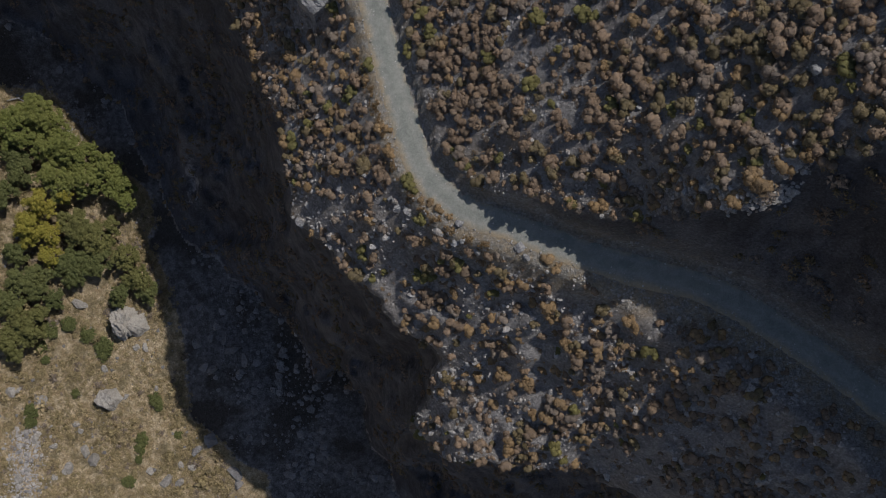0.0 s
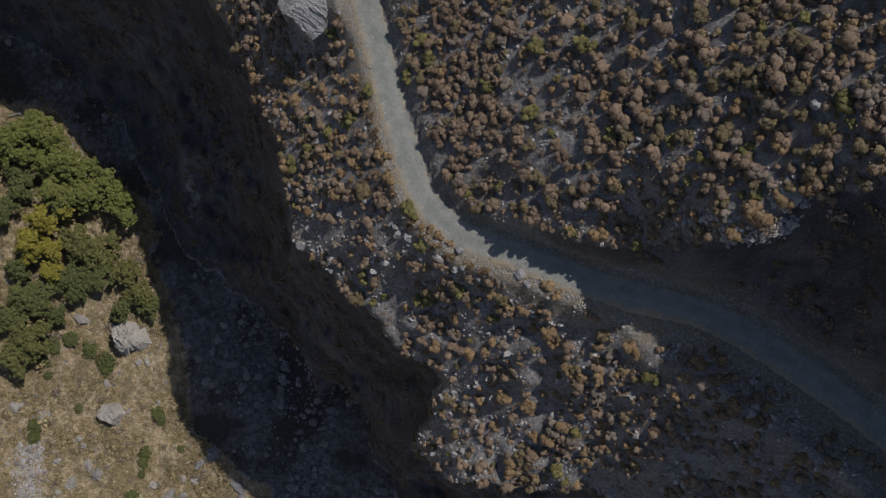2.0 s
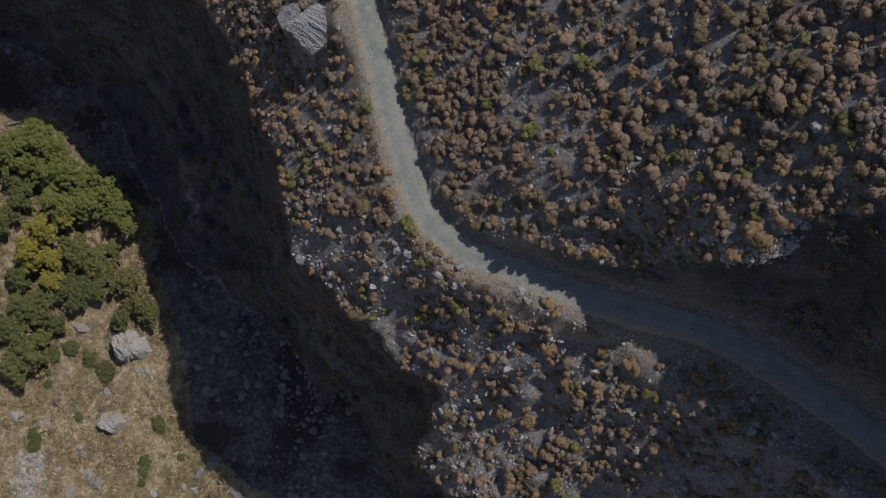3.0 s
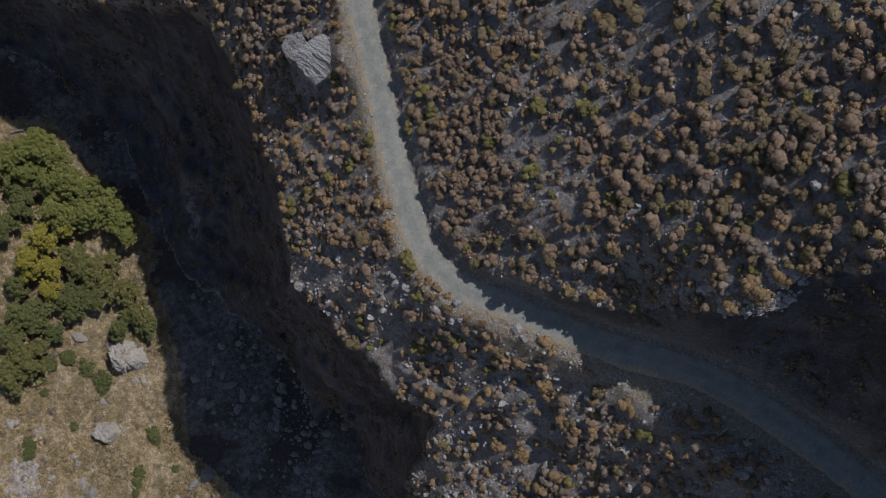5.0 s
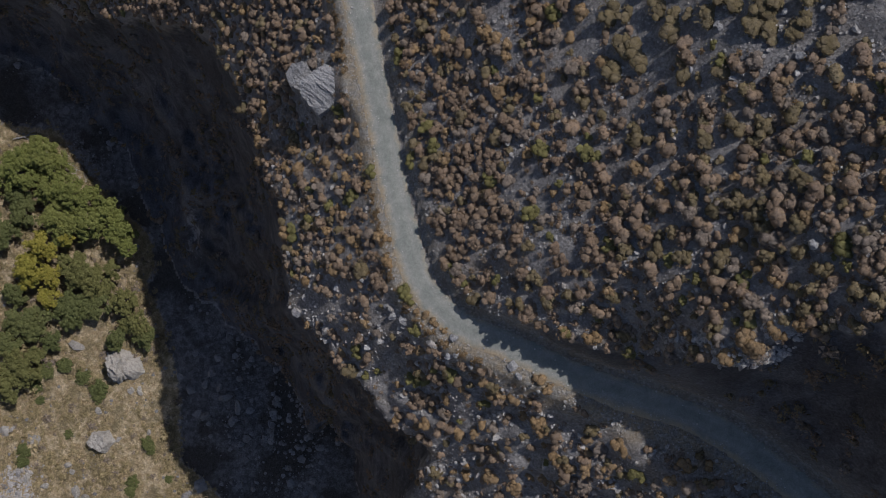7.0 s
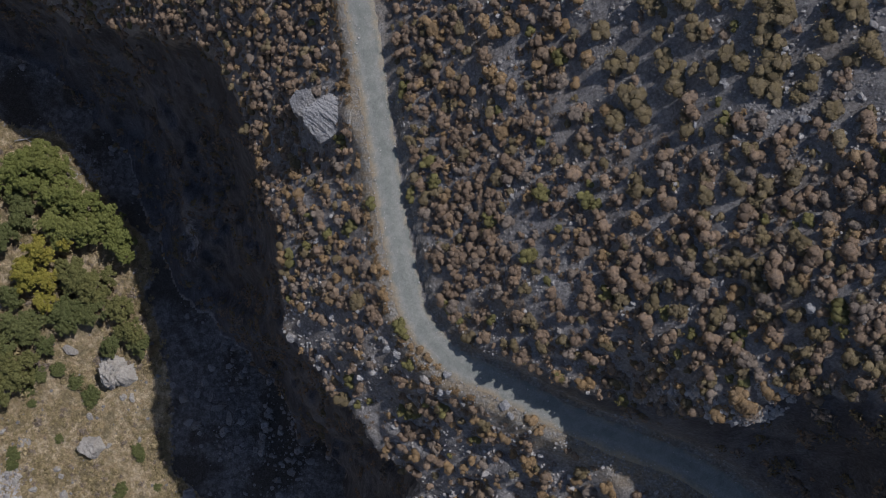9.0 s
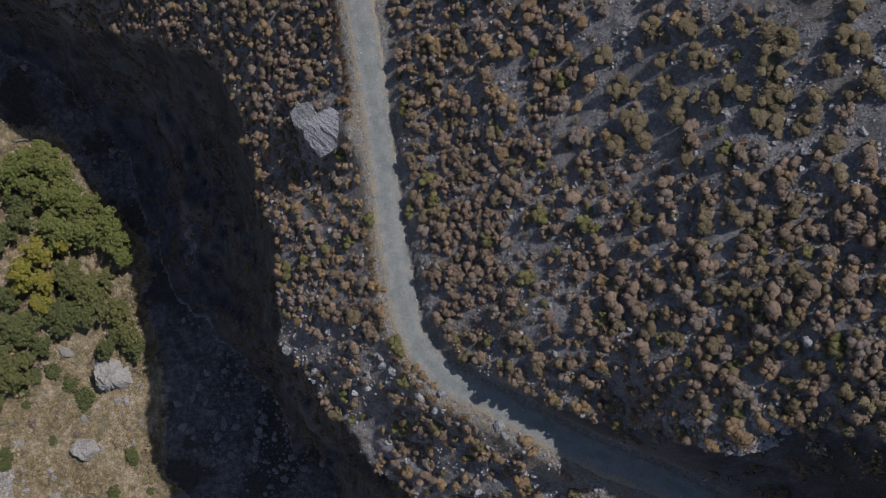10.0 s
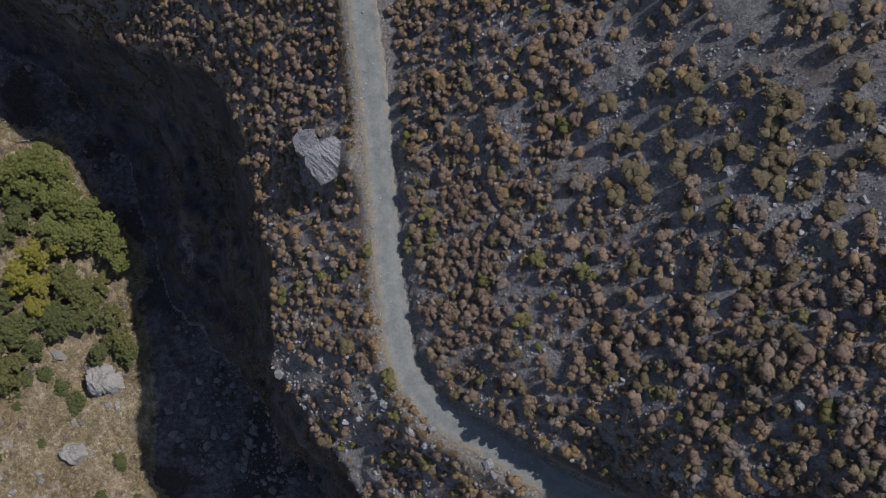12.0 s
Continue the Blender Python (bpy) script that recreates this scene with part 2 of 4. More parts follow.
def road_material():
    m, nt, shader = graph("gravel", 0.95)
    at = position(nt)
    mid, fine = noise_of(nt, at, 0.7, 5), noise_of(nt, at, 9.0, 4)
    across = attribute(nt, "across")
    colour = blend(nt, spread(nt, mid, 0.36, 0.64), (0.212, 0.231, 0.208), (0.272, 0.288, 0.258))
    colour = blend(nt, sums(nt, "MULTIPLY", spread(nt, sums(nt, "ADD", across, spread(nt, mid, 0.3, 0.7, -0.25, 0.25)), 0.42, 0.9), 0.9), colour, (0.37, 0.30, 0.20))
    track = attribute(nt, "track")
    colour = blend(nt, sums(nt, "MULTIPLY", track, spread(nt, mid, 0.3, 0.6, 0.1, 0.55)), colour, (0.315, 0.318, 0.295))
    stone = sums(nt, "MULTIPLY", spread(nt, cells_of(nt, at, 13.0, "Color"), 0, 1, 0.72, 1.25), spread(nt, noise_of(nt, at, 2.5, 6, 0.7), 0.35, 0.65, 0.88, 1.12))
    colour = blend(nt, 0.8, colour, stone, "MULTIPLY")
    nt.links.new(colour, shader.inputs["Base Color"])
    relief(nt, shader, sums(nt, "ADD", fine, stone), 0.6, 0.05)
    return m


def rock_material(name, light, dark, rust=0.25):
    m, nt, shader = graph(name, 0.9)
    at = position(nt)
    n1, n2 = noise_of(nt, at, 0.9, 6, 0.65), noise_of(nt, at, 5.0, 5, 0.65)
    one = nt.nodes.new("ShaderNodeObjectInfo").outputs["Random"]
    colour = blend(nt, spread(nt, n2, 0.36, 0.62), dark, light)
    colour = blend(nt, spread(nt, n1, 0.5, 0.66, 0, rust), colour, (0.30, 0.215, 0.13))
    tone = spread(nt, sums(nt, "FRACT", sums(nt, "ADD", one, attribute(nt, "tone"))), 0, 1, 0.85, 1.2)
    colour = blend(nt, 1.0, colour, tone, "MULTIPLY")
    pits = spread(nt, noise_of(nt, at, 2.6, 8, 0.75), 0.36, 0.54, 0.78, 1.06)
    colour = blend(nt, 0.8, colour, pits, "MULTIPLY")
    nt.links.new(colour, shader.inputs["Base Color"])
    relief(nt, shader, sums(nt, "ADD", sums(nt, "MULTIPLY", n1, 2.0), sums(nt, "ADD", n2, pits)), 1.0, 0.18)
    return m


def leaf_material(name, a, b, c, shine=0.8):
    """Three tones of one plant: a and b from plant to plant, c mixed in from tuft to tuft."""
    m, nt, shader = graph(name, shine)
    one = nt.nodes.new("ShaderNodeObjectInfo").outputs["Random"]
    plant = sums(nt, "FRACT", sums(nt, "ADD", one, attribute(nt, "tone")))
    tuft = nt.nodes.new("ShaderNodeNewGeometry").outputs["Random Per Island"]
    at = position(nt)
    colour = blend(nt, plant, a, b)
    colour = blend(nt, sums(nt, "MULTIPLY", spread(nt, noise_of(nt, at, 1.7, 3), 0.42, 0.62), 0.6), colour, c)
    colour = blend(nt, 1.0, colour, spread(nt, tuft, 0, 1, 0.74, 1.26), "MULTIPLY")
    twigs = noise_of(nt, at, 9.0, 5, 0.7)
    colour = blend(nt, 0.85, colour, spread(nt, twigs, 0.36, 0.64, 0.6, 1.35), "MULTIPLY")
    nt.links.new(colour, shader.inputs["Base Color"])
    relief(nt, shader, twigs, 0.8, 0.10)
    return m


def bark_material():
    m, nt, shader = graph("bark", 0.9)
    at = position(nt)
    colour = blend(nt, spread(nt, noise_of(nt, at, 6.0, 5), 0.35, 0.65), (0.10, 0.075, 0.055), (0.24, 0.21, 0.18))
    nt.links.new(colour, shader.inputs["Base Color"])
    relief(nt, shader, noise_of(nt, at, 12.0, 4), 0.8, 0.04)
    return m


GROUND, GRAVEL, BARK = ground_material(), road_material(), bark_material()
LIMESTONE = rock_material("grey_limestone", (0.43, 0.436, 0.435), (0.225, 0.231, 0.241), 0.1)
RUBBLE = rock_material("scree_stone", (0.54, 0.525, 0.50), (0.36, 0.355, 0.345), 0.35)
PALE_STONE = rock_material("weathered_pale_stone", (0.47, 0.452, 0.41), (0.26, 0.251, 0.23), 0.15)
BED_STONE = rock_material("dark_bed_stone", (0.31, 0.307, 0.30), (0.185, 0.185, 0.188), 0.2)
BROWN = leaf_material("dry_brown_twigs", (0.247, 0.184, 0.132), (0.206, 0.159, 0.115), (0.258, 0.179, 0.108))
GOLD = leaf_material("golden_brown_twigs", (0.281, 0.194, 0.103), (0.255, 0.186, 0.111), (0.304, 0.205, 0.098))
DUSK = leaf_material("olive_brown_twigs", (0.172, 0.142, 0.084), (0.195, 0.158, 0.095), (0.185, 0.145, 0.066))
OLIVE = leaf_material("olive_green_leaves", (0.172, 0.164, 0.062), (0.211, 0.191, 0.070), (0.140, 0.129, 0.055))
BARE = leaf_material("grey_dead_twigs", (0.230, 0.192, 0.155), (0.260, 0.215, 0.169), (0.189, 0.156, 0.123))
TREE_GREEN = leaf_material("tree_leaves", (0.167, 0.191, 0.052), (0.201, 0.217, 0.063), (0.138, 0.159, 0.042), 0.6)
TREE_YELLOW = leaf_material("yellowing_leaves", (0.275, 0.251, 0.044), (0.315, 0.273, 0.051), (0.213, 0.216, 0.041), 0.6)
TREE_GREY = leaf_material("grey_green_leaves", (0.154, 0.159, 0.054), (0.180, 0.179, 0.061), (0.125, 0.127, 0.045), 0.7)
TREE_DARK = leaf_material("dark_leaves", (0.112, 0.131, 0.045), (0.144, 0.158, 0.056), (0.090, 0.105, 0.038), 0.6)
STRAW_OLIVE = leaf_material("olive_straw", (0.285, 0.235, 0.125), (0.350, 0.285, 0.155), (0.235, 0.200, 0.105))
DRY_GRASS = leaf_material("dry_grass", (0.43, 0.34, 0.195), (0.335, 0.275, 0.155), (0.25, 0.215, 0.12))


# ---- mesh helpers ----
def mesh_of(name, verts, faces, material, smooth=True, tone=None):
    """A mesh from arrays: verts n x 3, triangles or quads in one array."""
    verts, faces = np.asarray(verts, np.float32), np.asarray(faces, np.int32)
    me = bpy.data.meshes.new(name)
    n, k = faces.shape
    me.vertices.add(len(verts))
    me.vertices.foreach_set("co", verts.ravel())
    me.loops.add(n * k)
    me.loops.foreach_set("vertex_index", faces.ravel())
    me.polygons.add(n)
    me.polygons.foreach_set("loop_start", np.arange(0, n * k, k, dtype=np.int32))
    me.polygons.foreach_set("use_smooth", np.full(n, smooth))
    if tone is not None:
        me.attributes.new("tone", "FLOAT", "POINT").data.foreach_set("value", np.asarray(tone, np.float32))
    me.update(calc_edges=True)
    me.materials.append(material)
    return me


def ball(level):
    bm = bmesh.new()
    bmesh.ops.create_icosphere(bm, subdivisions=level, radius=1)
    v = np.array([p.co[:] for p in bm.verts])
    f = np.array([[p.index for p in q.verts] for q in bm.faces])
    bm.free()
    return v, f


BALL = {k: ball(k) for k in (1, 2, 3, 4)}


def unit_vectors(rng, n):
    v = rng.normal(size=(n, 3))
    return v / np.linalg.norm(v, axis=1)[:, None]


def flakes(rng, at, normals, size, lift=0.5):
    """Small leaf triangles at those places, leaning out along the normals."""
    n = len(at)
    side = np.cross(normals, unit_vectors(rng, n))
    side /= np.linalg.norm(side, axis=1)[:, None] + 1e-9
    other = np.cross(normals, side)
    tip = normals * rng.uniform(0.1, 1.0, (n, 1)) * lift + other
    s = size * rng.uniform(0.6, 1.4, (n, 1))
    v = np.stack([at - side * s * 0.5, at + side * s * 0.5, at + tip * s], 1).reshape(-1, 3)
    return v, np.arange(3 * n).reshape(-1, 3)


def shrub_arrays(seed, tufts=260, lobes=7, size=0.075, fine=2):
    """A shrub of radius about one: round cushions grown together, each one knobbly, thick with short twig ends."""
    rng = np.random.default_rng(seed)
    v, f = BALL[fine]
    i = np.arange(lobes)
    rho = np.sqrt((i + 0.25) / lobes) * 0.66 * rng.uniform(0.75, 1.15, lobes)
    turn = i * 2.4 + rng.uniform(-0.6, 0.6, lobes)
    wide = rng.uniform(0.72, 1.1, 2)
    c = np.stack([rho * np.cos(turn) * wide[0], rho * np.sin(turn) * wide[1], 0.48 - 0.40 * rho ** 2 + rng.uniform(-0.12, 0.12, lobes)], 1)
    rad = rng.uniform(0.22, 0.42, lobes) * (1.35 if lobes < 5 else 1.0)
    vs, fs, base = [], [], 0
    for k in range(lobes):
        knob = 1 + 0.10 * np.sin(v @ unit_vectors(rng, 1)[0] * 6 + k) + 0.08 * np.sin(v @ unit_vectors(rng, 1)[0] * 9 + 2 * k) + rng.uniform(-0.17, 0.13, len(v))
        p = c[k] + v * (rad[k] * 0.93 * knob)[:, None] * (1, 1, 0.95)
        middle = p[f].mean(1)
        hidden = middle[:, 2] < min(0.10, c[k][2] - 0.25 * rad[k])
        for j in range(lobes):
            if j != k:
                hidden |= np.linalg.norm(middle - c[j], axis=1) < 0.78 * rad[j]
        vs.append(p), fs.append(f[~hidden] + base)
        base += len(p)
    which = rng.choice(lobes, tufts, p=rad ** 2 / (rad ** 2).sum())
    d = unit_vectors(rng, tufts)
    d[:, 2] = np.abs(d[:, 2]) * 1.1 - 0.25
    d /= np.linalg.norm(d, axis=1)[:, None]
    lv, lf = flakes(rng, c[which] + d * (rad[which] * rng.uniform(0.88, 1.08, tufts))[:, None], d, size, 1.1)
    # loose twigs round the foot
    few = tufts // 6
    a = rng.uniform(0, 6.28, few)
    foot = np.stack([np.cos(a) * wide[0], np.sin(a) * wide[1], 0 * a], 1) * rng.uniform(0.55, 0.95, (few, 1)) + (0, 0, 0.1)
    tv, tf = flakes(rng, foot, unit_vectors(rng, few) * 0.5 + (0, 0, 0.7), size * 1.3, 1.0)
    return np.vstack(vs + [lv, tv]), np.vstack(fs + [lf + base, tf + base + len(lv)])


def rock_arrays(seed, level=2, cuts=9, flat=0.75):
    """A broken stone of radius about one with flat faces and blunt edges."""
    rng = np.random.default_rng(seed)
    v, f = BALL[level]
    v = v * rng.uniform(0.75, 1.2, 3)
    for n, off in zip(unit_vectors(rng, cuts), rng.uniform(0.42, 0.82, cuts)):
        v = v - np.maximum(v @ n - off, 0)[:, None] * n * 0.92
    v = v + 0.035 * np.sin(v[:, [1, 2, 0]] * 9 + seed) + 0.02 * np.sin(v[:, [2, 0, 1]] * 21 + seed)
    v[:, 2] *= flat
    return v, f


def scattered(kit, rows, tones):
    """One soup of many copies: rows of kit index, x, y, z, radius, height, turn."""
    vs, fs, ts, base = [], [], [], 0
    for (k, x, y, z, r, h, turn), tone in zip(rows, tones):
        v, f = kit[int(k)]
        c, s = math.cos(turn), math.sin(turn)
        vs.append(np.stack([(v[:, 0] * c - v[:, 1] * s) * r + x, (v[:, 0] * s + v[:, 1] * c) * r + y, v[:, 2] * h + z], 1))
        fs.append(f + base)
        ts.append(np.full(len(v), tone))
        base += len(v)
    return np.vstack(vs), np.vstack(fs), np.concatenate(ts)


def part(name, mesh, parent, label=""):
    ob = new(name, mesh)
    ob.parent = parent
    return tagged(ob, label)


# ---- ground and road ----
def stretched(lo, hi, step, reach, grow=1.22):
    core = np.arange(lo, hi + step / 2, step)
    tail, s = [], step
    at = core[-1]
    while at < reach:
        s *= grow
        at += s
        tail.append(at)
    front, s, at = [], step, core[0]
    while at > -reach:
        s *= grow
        at -= s
        front.append(at)
    return np.concatenate([front[::-1], core, tail])


def build_ground():
    gx, gy = stretched(-98, 56, 0.5, 3000), stretched(-56, 62, 0.5, 3000)
    x, y = [a.ravel() for a in np.meshgrid(gx, gy)]
    z, cliff, meadow, bed, across, s = land(x, y)
    near = np.abs(across)
    z = z - 0.12 * (near < 1.7)
    nx, ny = len(gx), len(gy)
    i = (np.arange(ny - 1)[:, None] * nx + np.arange(nx - 1)[None, :]).ravel()
    me = mesh_of("ground", np.stack([x, y, z], 1), np.stack([i, i + 1, i + nx + 1, i + nx], 1), GROUND)
    zone = np.stack([cliff, meadow, bed, np.ones_like(bed)], 1).astype(np.float32)
    me.attributes.new("zone", "FLOAT_COLOR", "POINT").data.foreach_set("color", zone.ravel())
    verge = (1 - ramp(near, np.where(across > 0, 3.1, 2.2), 4.4 + 1.8 * ramp(x, -4, 2) * (across > 0))) * np.where(across > 0, 1.0, 0.45)
    me.attributes.new("verge", "FLOAT", "POINT").data.foreach_set("value", verge.astype(np.float32))
    # washed-out pale gravel: two fans in the stream bed and a bare chute on the gorge wall
    silt = np.maximum(np.exp(-((x + 77 + 0.6 * (y - 27)) / 6.5) ** 2 - ((y - 27) / 8) ** 2), np.exp(-((x + 50.5) / 3.2) ** 2 - ((y - 14) / 7.5) ** 2)) - 0.35
    me.attributes.new("silt", "FLOAT", "POINT").data.foreach_set("value", silt.astype(np.float32))
    tagged(new("ground", me), "steep stony hillside, shaded gorge wall and dry straw-coloured valley floor", "ground", kind="structure")


def build_road():
    fine = spline(ROAD[:, :3], 0.5)
    fine = fine[(fine[:, 1] < 75) & (fine[:, 0] < 70)]
    way = np.gradient(fine[:, :2], axis=0)
    way /= np.linalg.norm(way, axis=1)[:, None]
    left = np.stack([-way[:, 1], way[:, 0]], 1)
    u = np.linspace(-1, 1, 15)
    along = np.cumsum(np.hypot(*np.gradient(fine[:, :2], axis=0).T))
    wide = 2.0 + 0.12 * value_noise(along, along * 0, 4, 71) + 0.10 * value_noise(along, along * 0, 1.3, 72)
    wide_r = 2.0 + 0.12 * value_noise(along, along * 0, 4, 81) + 0.10 * value_noise(along, along * 0, 1.3, 82)
    off = np.where(u[None, :] > 0, wide[:, None], wide_r[:, None]) * u[None, :]
    x = fine[:, 0, None] + left[:, 0, None] * off
    y = fine[:, 1, None] + left[:, 1, None] * off
    rut = -0.035 * np.exp(-((np.abs(off) - 0.8) / 0.28) ** 2)
    z = fine[:, 2, None] + 0.06 - 0.20 * np.abs(u[None, :]) ** 5 + rut + 0.02 * layered(x, y, 1.2, 3, 77)
    n, k = x.shape
    i = (np.arange(n - 1)[:, None] * k + np.arange(k - 1)[None, :]).ravel()
    me = mesh_of("gravel_road", np.stack([x.ravel(), y.ravel(), z.ravel()], 1), np.stack([i, i + k, i + k + 1, i + 1], 1), GRAVEL)
    me.attributes.new("across", "FLOAT", "POINT").data.foreach_set("value", np.broadcast_to(np.maximum(-u, np.abs(u) * 0.8), x.shape).ravel().astype(np.float32))
    me.attributes.new("track", "FLOAT", "POINT").data.foreach_set("value", np.exp(-((np.abs(off) - 0.8) / 0.35) ** 2).ravel().astype(np.float32))
    tagged(new("road", me), "narrow unpaved grey gravel road along the hillside with sandy edges", "road", kind="structure")


build_ground()
build_road()

# ---- shrubs ----
SHRUB_KIT = [shrub_arrays(100 + i, 260, 3 + i % 6, 0.10) for i in range(14)]
BROAD_KIT = [shrub_arrays(150 + i, 520, 9 + i % 5, 0.075) for i in range(6)]


def tussock_arrays(seed, count=70, size=0.32):
    rng = np.random.default_rng(seed)
    d = unit_vectors(rng, count)
    d[:, 2] = np.abs(d[:, 2]) * 0.9 + 0.05
    lump = 1 + 0.25 * np.sin(5 * d[:, 0] + seed) * np.sin(4 * d[:, 1] + seed)
    return flakes(rng, d * (lump * rng.uniform(0.35, 1.0, count))[:, None] * (*rng.uniform(0.75, 1.15, 2), 0.6), d, size, 0.8)


SCRUB_KIT = [tussock_arrays(270 + i) for i in range(8)]
FAR_KIT = [shrub_arrays(200 + i, 80, 2 + i % 3, 0.13) for i in range(12)]
KINDS = {
    "spiny_shrub": (BROWN, "dry brown cushion-shaped spiny shrub on the stony slope"),
    "golden_shrub": (GOLD, "golden-brown dry cushion shrub on the stony slope"),
    "green_shrub": (OLIVE, "rounded olive-green shrub among dry brown ones"),
    "dead_shrub": (BARE, "leafless grey twiggy shrub on the scree"),
    "broom_shrub": (DUSK, "large dark olive-brown shrub on open grey scree"),
}
# the ones that stand out, x, y and radius
GREEN_A = [(-1.4, 24.4, 0.82), (-4.0, 23.4, 0.65), (-4.0, 22.5, 0.59), (-8.8, 21.3, 0.78), (-10.8, 18.9, 0.99), (-11.5, 17.9, 0.67), (-19.4, 14.3, 0.88),
           (-19.0, 13.2, 0.73), (-4.0, 7.8, 0.96), (-3.6, 6.8, 0.77), (-3.1, -3.1, 0.82), (-2.4, -3.5, 0.61), (-8.7, -3.7, 0.63), (-0.1, -1.3, 0.66),
           (-10.0, 0.1, 0.76), (-9.9, -1.0, 0.63), (-19.0, 8.6, 0.59), (-7.2, -2.9, 0.62), (23.4, -11.5, 1.00), (14.4, -25.5, 0.98), (15.6, -27.2, 0.76),
           (22.2, -23.8, 0.49), (16.4, 6.6, 0.51), (22.7, 9.5, 0.47), (26.7, 7.8, 0.50), (27.8, 7.7, 0.59), (-13.2, 28.9, 0.85), (-12.6, 28.0, 0.6)]
GREEN_B = [(21.2, 12.9, 0.73), (9.2, 17.0, 1.05), (11.1, 14.6, 0.51), (16.4, 14.0, 0.93), (-1.4, 24.3, 0.76), (23.4, 11.4, 0.67),
           (22.9, 9.2, 0.42), (26.9, 11.3, 0.65), (33.2, 14.2, 0.59), (13.8, 23.1, 0.99), (14.6, 22.6, 0.82), (22.9, 32.0, 0.49), (23.7, 30.5, 0.73),
           (9.2, 28.8, 0.69), (11.6, 20.1, 0.51), (23.6, 38.4, 0.63), (30.4, 22.2, 0.66), (27.6, 22.1, 0.58)]
GOLD_A = [(-6.2, 11.1, 0.78), (-13.0, 22.2, 0.60), (-14.7, 22.8, 0.68), (-18.7, 22.2, 0.99), (-12.2, 23.0, 0.67), (-11.7, 20.8, 0.86), (-9.9, 13.0, 0.66),
          (-12.1, 12.3, 0.81), (-0.6, 4.4, 0.64), (-1.5, 5.2, 0.57), (-2.5, 5.7, 0.51), (0.7, 3.7, 0.51), (-1.8, 1.0, 0.79), (-4.4, -4.4, 0.55), (-8.7, 3.4, 0.68),
          (-11.3, 2.5, 0.63), (-13.1, 25.4, 0.53), (-11.8, 25.5, 0.73), (-10.6, 25.9, 0.65), (-9.0, 19.9, 0.65), (-7.4, 14.0, 0.72), (-6.4, 13.6, 0.58),
          (-24.5, 29.2, 0.82), (-13.6, 35.0, 0.8), (-12.7, 35.0, 0.6), (-16.0, 37.5, 0.9)]
GOLD_B = [(3.2, -10.0, 0.91), (5.2, -9.6, 0.83), (-1.0, -9.1, 1.12), (-2.1, -9.9, 0.71), (11.6, -1.2, 0.75), (12.6, -2.1, 0.63), (9.1, -4.1, 0.71),
          (12.1, -6.8, 1.04), (10.5, -6.1, 0.72), (6.3, -3.9, 0.78), (5.6, -2.2, 0.71), (4.8, -16.4, 1.02), (7.6, -15.7, 1.01), (10.5, -16.8, 0.93),
          (13.9, -14.8, 0.83), (12.4, -15.0, 0.63), (16.3, -12.2, 1.00), (18.0, -12.0, 0.91), (17.8, -8.2, 0.76), (18.0, -9.9, 0.58), (20.8, -8.0, 0.99),
          (21.4, -8.9, 0.62), (26.4, -11.3, 0.80), (25.9, -13.3, 0.68)]
GOLD_C = [(16.5, -17.4, 0.84), (13.2, -21.1, 1.02), (11.5, -20.9, 0.88), (19.0, -18.5, 0.62), (19.7, -20.6, 0.63), (17.5, -22.4, 0.72), (18.2, -25.4, 0.66),
          (6.7, -20.3, 0.82), (-0.3, -19.1, 0.75), (1.2, -17.7, 0.52), (22.1, -16.4, 0.53), (22.3, -20.8, 0.61), (5.0, -11.9, 0.63), (7.0, -11.4, 0.49),
          (-0.3, -7.2, 0.62), (-4.9, -9.2, 0.65), (13.3, -9.9, 0.53), (29.3, 7.4, 0.74), (30.4, 7.0, 0.59), (22.3, 6.9, 0.63), (23.7, 6.0, 0.68)]
GOLD_D = [(20.1, 19.4, 0.73), (20.6, 19.3, 0.52), (-0.7, 36.2, 0.74), (13.3, 19.7, 0.67), (8.4, 23.3, 0.69), (5.9, 34.5, 0.76), (21.9, 38.0, 0.45),
          (21.0, 28.9, 0.51), (28.4, 28.5, 0.61), (31.6, 28.0, 0.46), (31.3, 12.8, 0.42), (11.2, 19.2, 0.46), (-3.0, 41.1, 1.00), (-4.0, 41.9, 0.88),
          (2.4, 41.1, 0.89), (3.6, 39.9, 0.82), (5.3, 40.3, 1.04), (8.8, 39.6, 0.96), (14.9, 31.8, 0.87), (22.8, 20.7, 0.56), (25.4, 20.5, 0.59),
          (12.7, 36.8, 0.99), (10.3, 40.1, 0.67)]
BIG_A = [(13.7, 39.4, 0.92), (17.3, 41.3, 0.88), (18.2, 40.6, 0.61), (20.0, 41.1, 0.90), (15.3, 36.5, 1.12), (20.9, 38.3, 0.80), (21.7, 38.2, 0.69),
         (18.3, 38.5, 0.72), (19.1, 38.9, 0.46), (25.7, 39.7, 1.31), (26.9, 39.0, 1.01), (23.6, 40.6, 0.81), (25.8, 37.2, 0.84), (26.7, 36.6, 0.70),
         (29.5, 37.5, 0.76), (19.0, 36.0, 0.87), (16.6, 36.1, 0.74), (20.3, 35.3, 0.71), (21.2, 35.0, 0.50)]
